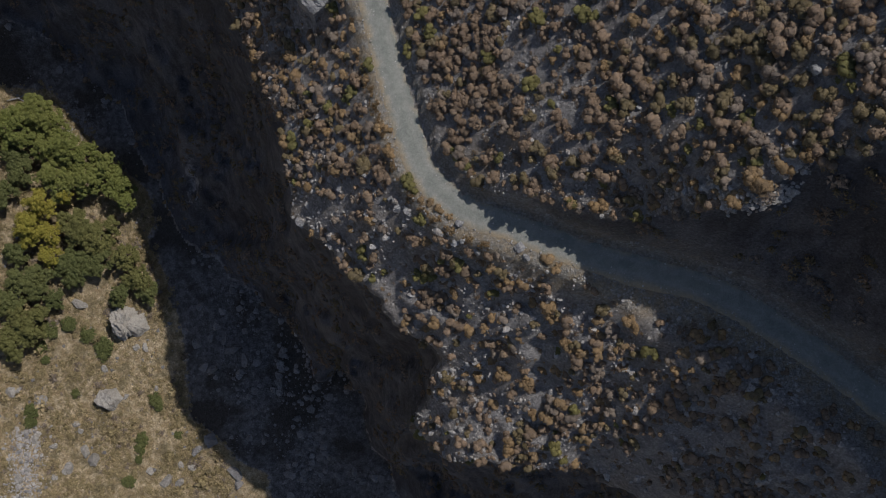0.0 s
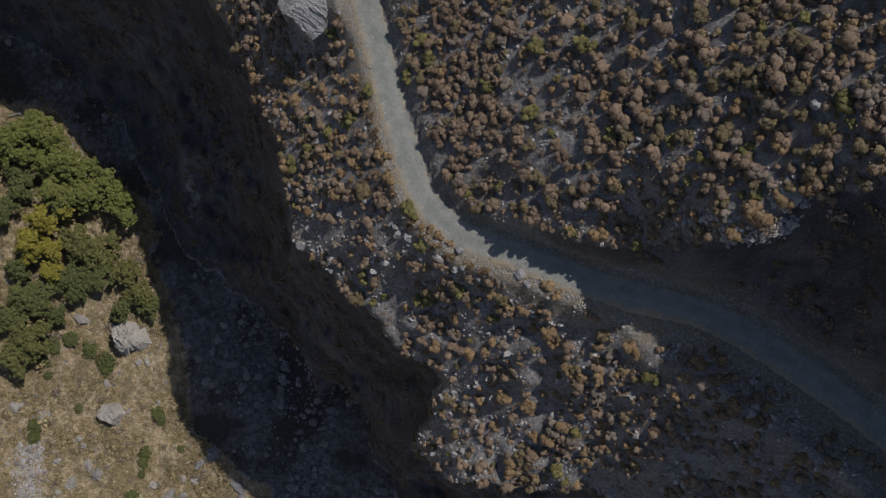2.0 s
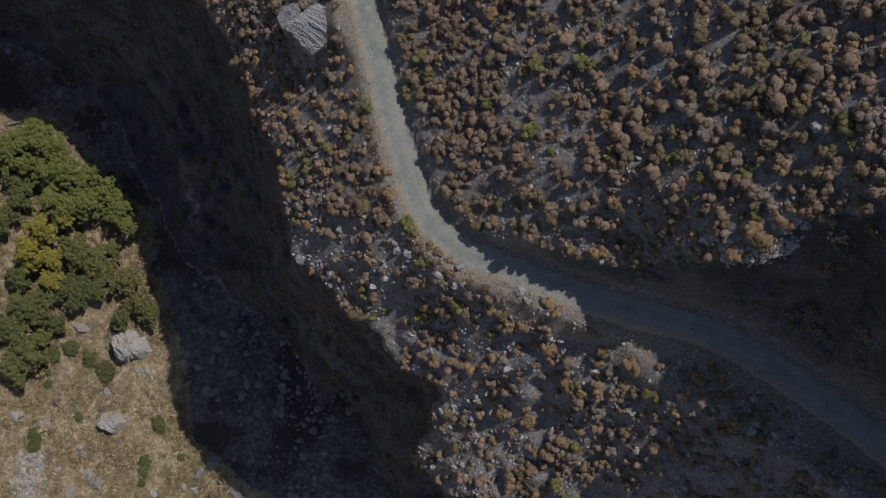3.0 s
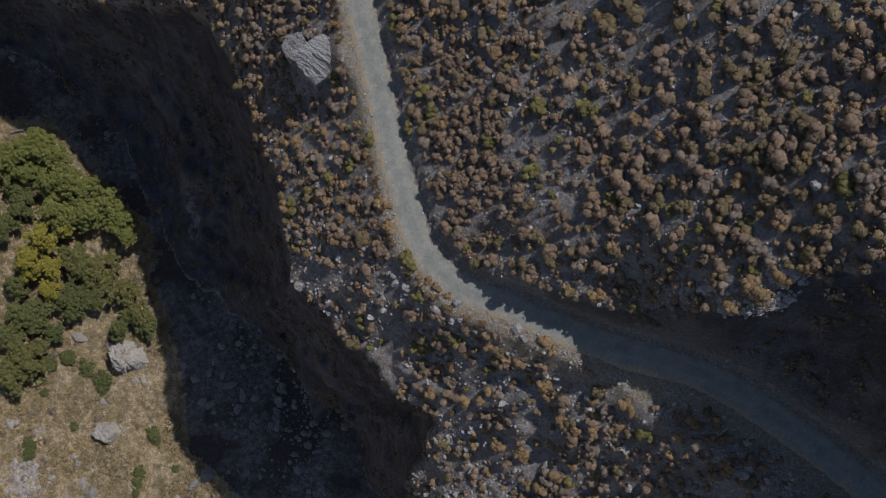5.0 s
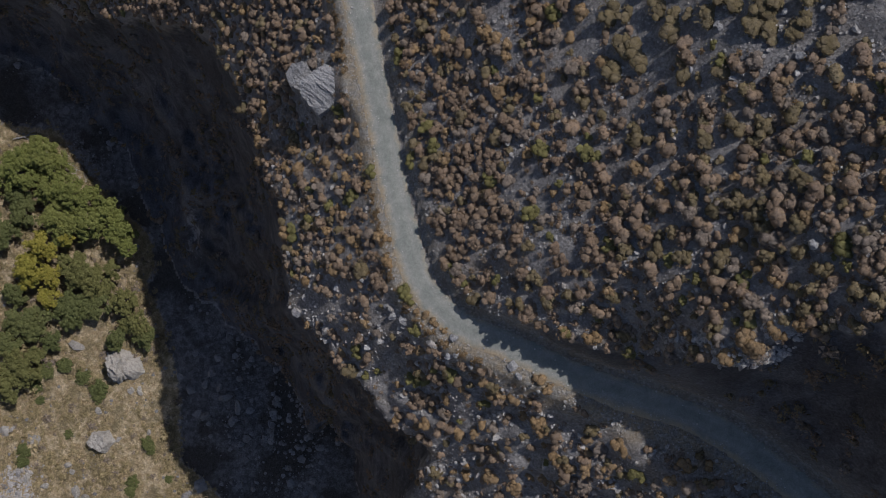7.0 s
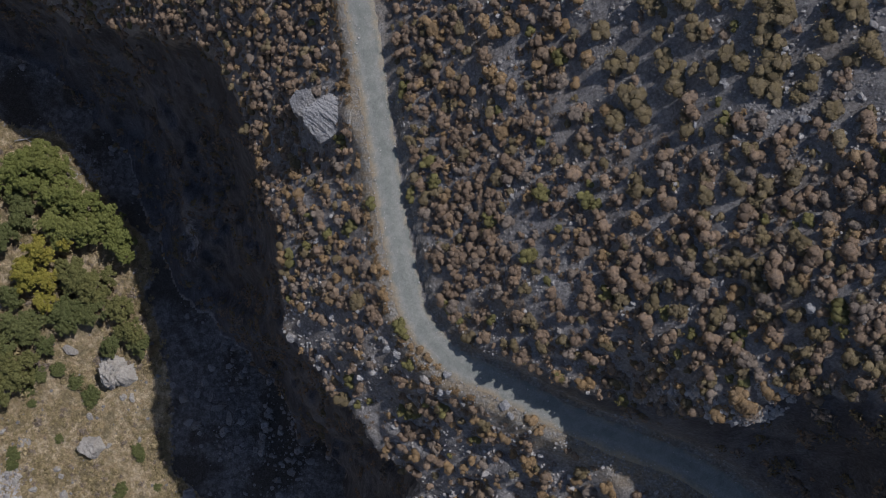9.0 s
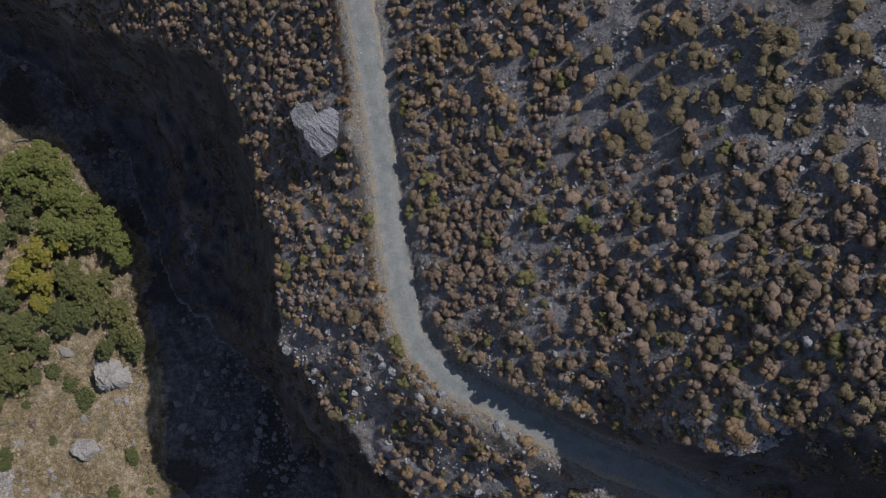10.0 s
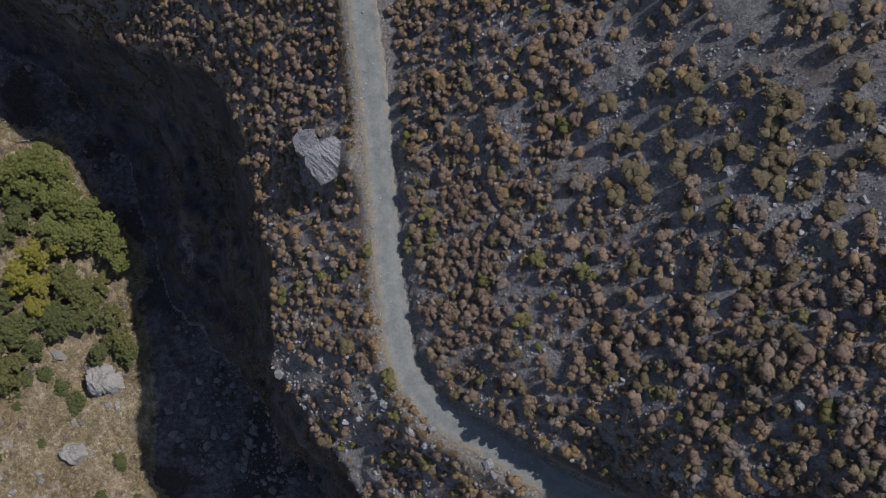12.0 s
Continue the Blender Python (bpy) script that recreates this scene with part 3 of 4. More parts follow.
BIG_B = [(22.6, 34.6, 0.88), (23.4, 36.2, 0.68), (24.4, 35.2, 0.86), (26.3, 34.9, 0.94), (27.1, 35.1, 0.65), (16.5, 33.0, 0.95), (17.4, 32.8, 0.79),
         (20.2, 33.8, 1.01), (25.9, 33.3, 1.04), (26.9, 32.8, 0.84), (29.3, 35.0, 0.64), (31.4, 35.2, 0.63), (29.1, 33.4, 0.69), (28.6, 32.4, 0.83),
         (30.9, 31.3, 0.82), (29.8, 39.6, 0.71), (32.3, 36.2, 0.88), (31.3, 38.7, 0.79), (18.0, 31.4, 0.84), (15.8, 30.7, 0.85)]
KNOWN = [("green_shrub", p) for p in GREEN_A + GREEN_B] + [("golden_shrub", p) for p in GOLD_A + GOLD_B + GOLD_C + GOLD_D] + [("broom_shrub", p) for p in BIG_A + BIG_B]
# bare patches of scree, x, y and radius
BARE_PATCHES = [(-5.7, -1.8, 2.4), (10.9, -13.5, 2.8), (-15.4, 31.0, 4.0), (-18.3, 34.2, 1.6), (6.5, 35.5, 1.8), (13.5, 40.5, 2.4), (24.3, 23.6, 1.6)]


def grow_shrubs():
    rng = np.random.default_rng(5)
    names = list(KINDS)
    meshes = {k: [mesh_of(k, *v, KINDS[k][0]) for v in SHRUB_KIT] for k in names}
    broad = {k: [mesh_of(k, *v, KINDS[k][0]) for v in BROAD_KIT] for k in names}
    singles = {k: 0 for k in names}
    rest = {k: [] for k in names}

    def single(k, x, y, z, r, h):
        singles[k] += 1
        ob = new(k, broad[k][rng.integers(6)] if r > 1.15 else meshes[k][rng.integers(14)])
        ob.matrix_world = Matrix.LocRotScale((x, y, z - 0.06), Euler((0, 0, rng.uniform(0, 6.28))), (r, r * rng.uniform(0.85, 1.15), h))
        tagged(ob, KINDS[k][1], "shrub", k.replace("_", " ") + "s on the slope")

    kx, ky, kr = [np.array([p[i] for _, p in KNOWN]) for i in range(3)]
    kz = ground_z(kx, ky)
    for (k, _), x, y, z, r in zip(KNOWN, kx, ky, kz, kr):
        single(k, x, y, z, r * (1.7 if k == "broom_shrub" else 1.25), r * rng.uniform(0.7, 1.0) * (0.9 if k == "broom_shrub" else 1.0))
    step = 0.98
    gx, gy = np.meshgrid(np.arange(-88, 54, step), np.arange(-48, 60, step))
    x = gx.ravel() + rng.uniform(-0.55, 0.55, gx.size) * step
    y = gy.ravel() + rng.uniform(-0.55, 0.55, gx.size) * step
    z, cliff, meadow, bed, across, s = land(x, y)
    clump = layered(x, y, 4.5, 3, 91)
    up = across < 0
    open_scree = ramp(x, 9, 15) * ramp(y, 27, 33) * up * (1 - 0.55 * ramp(y, 41, 46))
    thin = ramp(x, 14, 26) * up
    cover = 0.96 + 0.5 * clump - 1.0 * open_scree + 0.15 * thin
    cover = np.where(up, cover, np.where(y > 9, cover + 0.08, cover - 0.64 + 0.2 * ramp(-y, 2, 12)))
    cover = np.where(cliff > 0.5, 0.30 + 0.45 * clump, cover)
    cover = cover * ((meadow + bed) < 0.3)
    for px, py, pr in BARE_PATCHES:
        cover = np.where(np.hypot(x - px, y - py) < pr, cover * 0.08, cover)
    cover = np.where((x > 42) | (y > 58), cover * 0.4, cover)
    keep = (rng.uniform(size=x.size) < cover) & ((across > 3.3 + 0.6 * ramp(y, 3, 6) * (1 - ramp(y, 17, 22))) | (across < -3.3))
    x, y, z, across, cliff, thin = [a[keep] for a in (x, y, z, across, cliff, thin)]
    gap = np.min(np.hypot(x[:, None] - kx, y[:, None] - ky) - kr, axis=1)
    keep = gap > 0.15
    x, y, z, across, cliff, thin = [a[keep] for a in (x, y, z, across, cliff, thin)]
    n = len(x)
    r = np.exp(rng.normal(-0.30, 0.36, n)) * (1 + 0.12 * thin)
    r = np.minimum(np.minimum(r, 1.2), 0.1 + np.abs(across) - np.where(across < 0, 2.35, 2.7))
    h = r * rng.uniform(0.55, 0.9, n) * (1 - 0.35 * ramp(x, 9, 15) * ramp(y, 22, 30))
    pick = rng.uniform(size=n)
    warm = value_noise(x, y, 7, 95)
    pick = np.where((thin > 0.4) & (pick > 0.3) & (pick < 0.5), 0.95, pick)
    kind = np.where(cliff > 0.5, np.where(pick < 0.4, 0, np.where(pick < 0.75, 3, 4)), np.where(pick < 0.62 - 0.20 * warm, 0, np.where(pick < 0.74, 1, np.where(pick < 0.76, 2, np.where(pick < 0.89, 3, 4)))))
    for i in np.argsort(np.abs(x - 2) + 0.6 * np.abs(y - 14)):
        k = names[kind[i]]
        if singles[k] < 290 and cliff[i] < 0.5:
            single(k, x[i], y[i], z[i], r[i], h[i])
        else:
            rest[k].append((rng.integers(12) if cliff[i] < 0.5 else 12 + rng.integers(8), x[i], y[i], z[i] - 0.06, r[i], h[i], rng.uniform(0, 6.28)))
    n = 9000
    x, y = rng.uniform(-30, 48, n), rng.uniform(-30, 56, n)
    z, cliff, meadow, bed, across, s = land(x, y)
    low = (0.5 + 0.5 * layered(x, y, 4, 2, 97)) * (1 - 0.75 * ramp(x, 9, 15) * ramp(y, 27, 33) * (across < 0)) * np.where((across > 0) & (y < 9), 0.5, 1.0)
    keep = (rng.uniform(size=n) < low) & (cliff < 0.5) & (meadow + bed < 0.3) & ((across > 3.4) | (across < -3.0))
    for i in np.flatnonzero(keep):
        r = rng.uniform(0.22, 0.5)
        rest[names[(0, 0, 0, 3, 3, 1)[rng.integers(6)]]].append((12 + rng.integers(8), x[i], y[i], z[i] - 0.03, r, r * rng.uniform(0.6, 0.9), rng.uniform(0, 6.28)))
    for k in names:
        if rest[k]:
            v, f, tone = scattered(FAR_KIT + SCRUB_KIT, rest[k], rng.uniform(size=len(rest[k])))
            tagged(new(k + "_cover", mesh_of(k, v, f, KINDS[k][0], tone=tone)), KINDS[k][1] + ", many together", "shrubs", kind="stuff")


# ---- stones ----
PEBBLE_KIT = [rock_arrays(300 + i, 1, 6) for i in range(10)]
STONE_KIT = [rock_arrays(340 + i, 2, 16, 0.7) for i in range(8)]


def strewn(name, label, kit, x, y, z, r, rng, material, sink=0.1):
    rows = np.stack([rng.integers(0, len(kit), len(x)), x, y, z + sink * r, r, r * rng.uniform(0.6, 1.0, len(x)), rng.uniform(0, 6.28, len(x))], 1)
    v, f, tone = scattered(kit, rows, rng.uniform(size=len(x)))
    tagged(new(name, mesh_of(name, v, f, material, False, tone)), label, "stones", kind="stuff")


def scatter_stones():
    rng = np.random.default_rng(9)
    n = 26000
    x, y = rng.uniform(-36, 46, n), rng.uniform(-32, 54, n)
    z, cliff, meadow, bed, across, s = land(x, y)
    spur = (across > 2) & (y < 12)
    thick = 0.16 + 0.9 * np.exp(-((x - 27) / 6) ** 2 - ((y - 4.5) / 2.5) ** 2) + 0.5 * layered(x, y, 5, 3, 111) + (0.22 * np.exp(-((x + 6) / 9) ** 2 - ((y - 2) / 6) ** 2) - 0.02) * spur + 0.16 * ((across > 2) & (y >= 12)) - 0.12 * ramp(x, 9, 15) * ramp(y, 27, 33) + 0.7 * ((across < -2.6) & (across > -8) & (y < 9))
    keep = (rng.uniform(size=n) < thick) & ((across > 2.9) | (across < -2.1)) & (cliff < 0.6) & (meadow + bed < 0.5)
    x, y, z, spur = x[keep], y[keep], z[keep], spur[keep]
    r = np.minimum((0.085 * rng.pareto(2.3, len(x)) + 0.075) * (1 + (0.8 + 0.9 * np.exp(-((x + 6) / 9) ** 2 - ((y - 2) / 6) ** 2)) * spur), 0.45 + 0.4 * spur)
    big = np.argsort(-r)[:290]
    meshes = [mesh_of("stone", *a, RUBBLE, False) for a in STONE_KIT]
    for i in big:
        ob = new("stone", meshes[rng.integers(8)])
        ob.matrix_world = Matrix.LocRotScale((x[i], y[i], z[i] + 0.1 * r[i]), Euler((rng.uniform(-0.3, 0.3), rng.uniform(-0.3, 0.3), rng.uniform(0, 6.28))), (r[i], r[i] * rng.uniform(0.7, 1), r[i] * rng.uniform(0.6, 1)))
        tagged(ob, "loose grey limestone block lying on the scree", "stone", "loose blocks on the slope")
    x, y, z, r = [np.delete(a, big) for a in (x, y, z, r)]
    strewn("scree_stones", "loose grey scree stones on the slope", PEBBLE_KIT, x, y, z, r, rng, RUBBLE)
    # finer rubble on the open scree and the bench below the bend
    n = 22000
    x, y = rng.uniform(-24, 38, n), rng.uniform(-28, 46, n)
    z, cliff, meadow, bed, across, s = land(x, y)
    thick = np.where(across < 0, 0.55 + 0.45 * ramp(x, 8, 14) * ramp(y, 20, 28) + 0.9 * layered(x, y, 5, 2, 119), 0.7 * ramp(-y, -14, -8)) * (0.7 + 0.6 * layered(x, y, 3, 2, 117))
    keep = (rng.uniform(size=n) < thick) & (np.abs(across) > 2.3) & (cliff < 0.5) & (meadow + bed < 0.3)
    strewn("rubble", "fine grey limestone rubble on open scree", PEBBLE_KIT, x[keep], y[keep], z[keep], np.exp(rng.normal(-2.4, 0.42, int(keep.sum()))), rng, RUBBLE, 0.3)
    # broken crust of pale rock along the lip above the road
    lip = spline([(22.0, 6.3), (23.4, 5.4), (25.0, 5.6), (26.2, 4.0), (28.4, 3.9), (30.0, 4.3), (31.4, 5.0)], 0.15)
    i = rng.integers(0, len(lip), 420)
    x, y = lip[i, 0] + rng.normal(0, 0.35, 420), lip[i, 1] + rng.normal(0.25, 0.4, 420)
    x[300:], y[300:] = rng.normal(30.2, 0.8, 120), rng.normal(7.6, 0.6, 120)
    strewn("outcrop_rubble", "pale broken rock crust on the lip above the road", PEBBLE_KIT, x, y, ground_z(x, y), rng.uniform(0.12, 0.42, 420), rng, RUBBLE, 0.25)
    # gravel thrown to the road's edges
    n = 7000
    i = rng.integers(0, len(ROAD), n)
    off = np.where(rng.uniform(size=n) < 0.7, 1, -1) * np.where(rng.uniform(size=n) < 0.6, rng.normal(2.0, 0.35, n), rng.normal(1.3, 0.5, n))
    i = i[(ROAD[i, 1] < 60) & (ROAD[i, 0] < 50)]
    off = off[:len(i)]
    way = np.gradient(ROAD[:, :2], axis=0)
    way /= np.linalg.norm(way, axis=1)[:, None]
    x = ROAD[i, 0] + way[i, 1] * off + way[i, 0] * rng.uniform(-1, 1, len(i))
    y = ROAD[i, 1] - way[i, 0] * off + way[i, 1] * rng.uniform(-1, 1, len(i))
    strewn("road_gravel", "pale loose stones along the edges of the gravel road", PEBBLE_KIT, x, y, np.where(np.abs(off) < 1.9, ROAD[i, 2] + 0.03, ground_z(x, y)), np.minimum(0.03 * rng.pareto(2.2, len(i)) + 0.055, 0.16), rng, RUBBLE, 0.3)
    # the stream bed and the meadow
    n = 17000
    x, y = rng.uniform(-98, -5, n), rng.uniform(-56, 50, n)
    z, cliff, meadow, bed, across, s = land(x, y)
    gully = np.exp(-((x + 84.8) / 2.4) ** 2) * ramp(-y, 35, 40)
    chance = np.maximum(bed * (1 - 0.8 * np.exp(-((x + 77 + 0.6 * (y - 27)) / 6.5) ** 2 - ((y - 27) / 8) ** 2)) * (0.35 + 0.8 * layered(x, y, 10, 2, 121)), np.maximum(meadow * (0.06 + 0.2 * layered(x, y, 6, 2, 125)), gully))
    keep = rng.uniform(size=n) < chance
    x, y, z, meadow = x[keep], y[keep], z[keep], meadow[keep]
    r = np.minimum(0.22 * rng.pareto(1.9, len(x)) + 0.14, np.where(meadow > 0.5, 0.5, 1.1))
    strewn("river_stones", "grey boulders and cobbles in the dry stream bed", PEBBLE_KIT, x, y, z, r, rng, BED_STONE, 0.1)
    n = 1500
    x, y = rng.normal(-84.8, 1.7, n), rng.uniform(-56, -36, n)
    strewn("gully_gravel", "washed-out grey stones in a gully across the meadow", PEBBLE_KIT, x, y, ground_z(x, y), np.minimum(0.10 * rng.pareto(2.2, n) + 0.10, 0.5), rng, RUBBLE, 0.2)


# ---- boulders ----
def faceted(seed, planes, level=4, grain=1.0):
    """A rock cut by planes (normal, distance), with split grooves and a rough skin."""
    rng = np.random.default_rng(seed)
    v, f = BALL[level] if level in BALL else ball(level)
    far = max(off for _, off in planes) * 1.6
    v = v * far
    for _ in range(3):
        for nrm, off in planes:
            nrm = np.array(nrm, float) / np.linalg.norm(nrm)
            v = v - np.maximum(v @ nrm - off, 0)[:, None] * nrm
    size = np.abs(v).max()
    skin = np.zeros(len(v))
    for a, k in ((0.030, 4), (0.024, 8), (0.016, 15), (0.011, 26), (0.008, 41)):
        for _ in range(2):
            skin += a * np.sin(v @ unit_vectors(rng, 1)[0] / size * k + rng.uniform(0, 6))
    seam = np.array((0.75, 0.45, 0.5))
    skin -= 0.05 * np.abs(np.sin(v @ seam / size * 9 + 2.5 * np.sin(v[:, 2] / size * 3))) ** 6
    skin += 0.10 * np.array([noise.hetero_terrain(Vector((p[0] * 1.1 + p[1] * 0.9, (p[1] - p[0]) * 0.45, p[2] * 1.3)) * 1.3 + Vector((seed, 0, 0)), 0.75, 2.1, 6, 0.6) - 0.6 for p in v])
    return v * (1 + grain * skin)[:, None], f


def boulder(name, label, x, y, top, planes, seed, level=4, grain=1.7):
    v, f = faceted(seed, planes, level, grain)
    ob = new(name, mesh_of(name, v, f, PALE_STONE, False))
    ob.matrix_world = pose(x, y, top - v[:, 2].max(), 0, 0, 0)
    return tagged(ob, label, "boulder")


def sides(angles, lean, top_tilt, top):
    """Side planes at those compass angles and distances, leaning in, and a tilted top."""
    return [((math.cos(radians(a)), math.sin(radians(a)), lean), d) for a, d in angles] + [((*top_tilt, 1.0), top), ((0, 0, -1), 3.5)]


def grooved_block(name, label, x, y, top, outline, faces, seed, level=6, across=(0.57, 0.82), deep=0.2):
    """A block standing on that outline, cut above by sloping faces and split by long parallel grooves."""
    v, f = ball(level)
    low = np.array((0.0, 0.0, -2.0))
    planes = []
    for (ax, ay), (bx, by) in zip(outline, outline[1:] + outline[:1]):
        n = Vector((by - ay, ax - bx, 0.12)).normalized()
        planes.append((np.array(n), n.x * ax + n.y * ay))
    for n, (px, py, pz) in faces:
        n = Vector(n).normalized()
        planes.append((np.array(n), n.dot((px, py, pz))))
    planes.append((np.array((0.0, 0.0, -1.0)), 5.0))
    reach = np.full(len(v), 9.0)
    for n, off in planes:
        slope = v @ n
        reach = np.where(slope > 1e-4, np.minimum(reach, (off - low @ n) / np.maximum(slope, 1e-4)), reach)
    v = v * reach[:, None] + low
    d = np.stack([v @ n - off for n, off in planes], 1)
    out = (np.exp(d * 5)[:, :, None] * np.array([n for n, _ in planes])).sum(1)
    out /= np.linalg.norm(out, axis=1)[:, None]
    w = v @ np.array((*across, -0.25))
    u = v @ np.array((across[1], -across[0], 0.2))
    skin = np.empty(len(v))
    for i, p in enumerate(v):
        a = noise.fractal(Vector((u[i] * 0.4, w[i] * 0.9, p[2] * 0.4 + seed)), 0.8, 2.1, 5)
        b = noise.fractal(Vector((u[i] * 0.5, w[i] * 2.6, p[2] * 0.5 + seed)), 0.8, 2.1, 4)
        c = noise.fractal(Vector(p) * 0.8 + Vector((seed, 0, 0)), 1.0, 2.0, 3)
        skin[i] = -0.6 * deep * max(0.0, 1 - abs(a) * 7) + 0.7 * deep * b + 0.3 * deep * c
    v = v + out * skin[:, None]
    ob = new(name, mesh_of(name, v, f, LIMESTONE, False))
    ob.location = (x, y, top)
    return tagged(ob, label, "boulder")


grooved_block("boulder", "big pale grey limestone boulder with split grooves beside the gravel road", -14.9, 31.2, -2.0,
              [(-3.0, 0.7), (-2.7, -0.9), (-0.8, -2.9), (1.1, -1.7), (3.2, 1.8), (2.6, 2.6), (-0.3, 3.0)],
              [((-0.06, -0.45, 1), (-2.5, 0.6, -0.3)), ((-0.02, 0.3, 1), (-2.5, 0.6, -0.3))], 11)
grooved_block("boulder", "smaller pale rock leaning against the big roadside boulder", -18.6, 33.2, -5.4,
              [(-1.7, 0.2), (-1.0, -1.3), (0.5, -1.8), (2.0, -0.2), (1.0, 1.8), (-0.9, 1.5)],
              [((-0.35, -0.05, 1), (0, 0, 0.3)), ((0.25, -0.3, 1), (0.8, 0, 0.2))], 14, 5, (0.8, 0.6), 0.15)
boulder("boulder", "large cracked grey limestone boulder in dry grass by the trees", -66.2, -15.4, -61.6,
        [((-0.3, -0.55, 1.0), 1.75)] + sides([(-120, 2.3), (-170, 1.5), (-60, 2.0), (0, 1.2), (60, 2.0), (120, 2.4)], 0.3, (0.15, 0.3), 1.9), 12, 5)
boulder("boulder", "pale lower rock beside the cracked boulder in dry grass", -64.2, -16.0, -63.9,
        sides([(-120, 1.0), (160, 1.1), (-50, 1.1), (20, 1.1), (80, 1.2)], 0.5, (0.1, 0.1), 1.0), 15, 3)
boulder("boulder", "rounded pale limestone boulder in dry grass", -69.4, -31.1, -63.0,
        sides([(-110, 1.7), (-160, 2.1), (-30, 2.1), (30, 2.0), (90, 1.8), (150, 2.1)], 0.4, (0.0, 0.25), 1.5), 13, 4, 0.8)

# single stones, x, y and radius
ROCKS_A = [(2.0, 2.9, 0.57), (-12.7, 7.5, 0.48), (-5.4, 4.7, 0.72), (-4.1, 4.2, 0.59), (8.5, 0.2, 0.69), (9.3, -0.9, 0.44), (22.1, -28.0, 0.74),
           (24.2, -8.6, 0.68), (-9.2, 8.6, 0.47), (-18.7, 3.5, 0.68), (3.9, -0.3, 0.64), (1.4, 0.7, 0.58), (2.3, 1.0, 0.45), (-21.5, 12.0, 0.38),
           (-6.2, 5.9, 0.33), (-15.6, 16.4, 0.56), (-16.9, 16.3, 0.42)]
ROCKS_B = [(31.1, 14.9, 0.61), (31.7, 14.6, 0.46), (30.7, 33.7, 0.36), (23.1, 33.7, 0.44), (23.3, 33.3, 0.34), (24.6, 29.0, 0.44), (29.1, 30.4, 0.47),
           (18.7, 13.5, 0.38), (26.3, 20.1, 0.34), (-37.6, 44.3, 0.84), (29.8, 29.5, 0.32), (21.6, 30.1, 0.30)]
STONES = [(-87.9, -29.1, 1.49), (-86.4, -28.8, 0.92), (-82.7, -31.6, 1.61), (-81.7, -30.9, 1.15), (-73.6, -41.9, 1.39), (-71.9, -43.1, 1.62), (-76.8, -44.9, 1.16),
          (-77.6, -45.6, 0.81), (-75.3, -36.1, 0.93), (-74.7, -37.5, 0.70), (-60.9, -46.5, 0.94), (-57.6, -48.5, 1.41), (-55.3, -49.0, 1.18), (-62.3, -20.7, 1.06),
          (-64.0, -20.5, 0.94), (-52.7, -46.1, 1.07), (-55.1, -45.2, 0.83), (-65.9, -30.8, 0.70), (-85.9, -46.5, 1.02), (-79.3, -46.6, 0.92), (-79.9, -40.4, 0.92),
          (-83.0, -38.7, 1.03), (-70.2, -24.7, 0.93), (-60.0, -29.0, 0.71), (-74.9, -11.5, 1.63)]
BED_STONES = [(-51.1, -12.3, 1.06), (-44.2, -21.2, 1.77), (-41.9, -23.5, 1.42), (-49.0, -18.8, 1.18), (-47.8, -16.4, 1.07), (-34.8, -24.7, 1.07), (-26.4, -35.5, 0.83),
              (-48.6, -40.0, 1.65), (-51.8, -42.3, 1.18), (-43.5, -47.0, 1.65), (-43.0, -49.5, 1.18), (-50.1, -24.7, 1.18), (-34.7, -29.4, 0.94),
              (-40.7, -14.7, 0.83), (-46.0, -19.4, 0.95), (-48.3, -25.3, 1.42), (-51.8, -20.0, 1.30)]


def single_rocks():
    rng = np.random.default_rng(31)
    kit = []
    for i in range(7):
        v, f = rock_arrays(400 + i, 3, 12, 0.8)
        d = v / (np.linalg.norm(v, axis=1)[:, None] + 1e-9)
        v = v * (1 + 0.04 * np.sin(d @ unit_vectors(rng, 1)[0] * 11) + 0.03 * np.sin(d @ unit_vectors(rng, 1)[0] * 19))[:, None]
        kit.append((v / np.abs(v[:, :2]).max(), f))
    for rows, material, label, group in ((ROCKS_A + ROCKS_B, LIMESTONE, "pale broken limestone rock among dry shrubs", "rocks on the slope"),
                                         (STONES, PALE_STONE, "pale weathered rock half sunk in dry grass", "rocks on the valley floor"),
                                         (BED_STONES, BED_STONE, "large pale boulder in the shaded stream bed", "boulders in the stream bed")):
        meshes = [mesh_of("rock", v, f, material, False) for v, f in kit]
        for x, y, r in rows:
            ob = new("rock", meshes[rng.integers(7)])
            ob.matrix_world = Matrix.LocRotScale((x, y, float(ground_z(x, y)[0]) + 0.15 * r), Euler((rng.uniform(-0.2, 0.2), rng.uniform(-0.2, 0.2), rng.uniform(0, 6.28))),
                                                 (r * 1.15, r * rng.uniform(0.75, 1.05), r * rng.uniform(0.6, 0.95)))
            tagged(ob, label, "rock", group)


# ---- trees and bushes on the valley floor ----
def limb(points, radii, sides_n=7):
    vs, fs = [], []
    for k, (p, r) in enumerate(zip(points, radii)):
        a = np.linspace(0, 2 * np.pi, sides_n, endpoint=False)
        vs.append(np.stack([p[0] + r * np.cos(a), p[1] + r * np.sin(a), p[2] + 0 * a], 1))
        if k:
            i = np.arange(sides_n)
            j = (i + 1) % sides_n
            fs.append(np.stack([(k - 1) * sides_n + i, (k - 1) * sides_n + j, k * sides_n + j, k * sides_n + i], 1))
    return np.vstack(vs), np.vstack(fs)


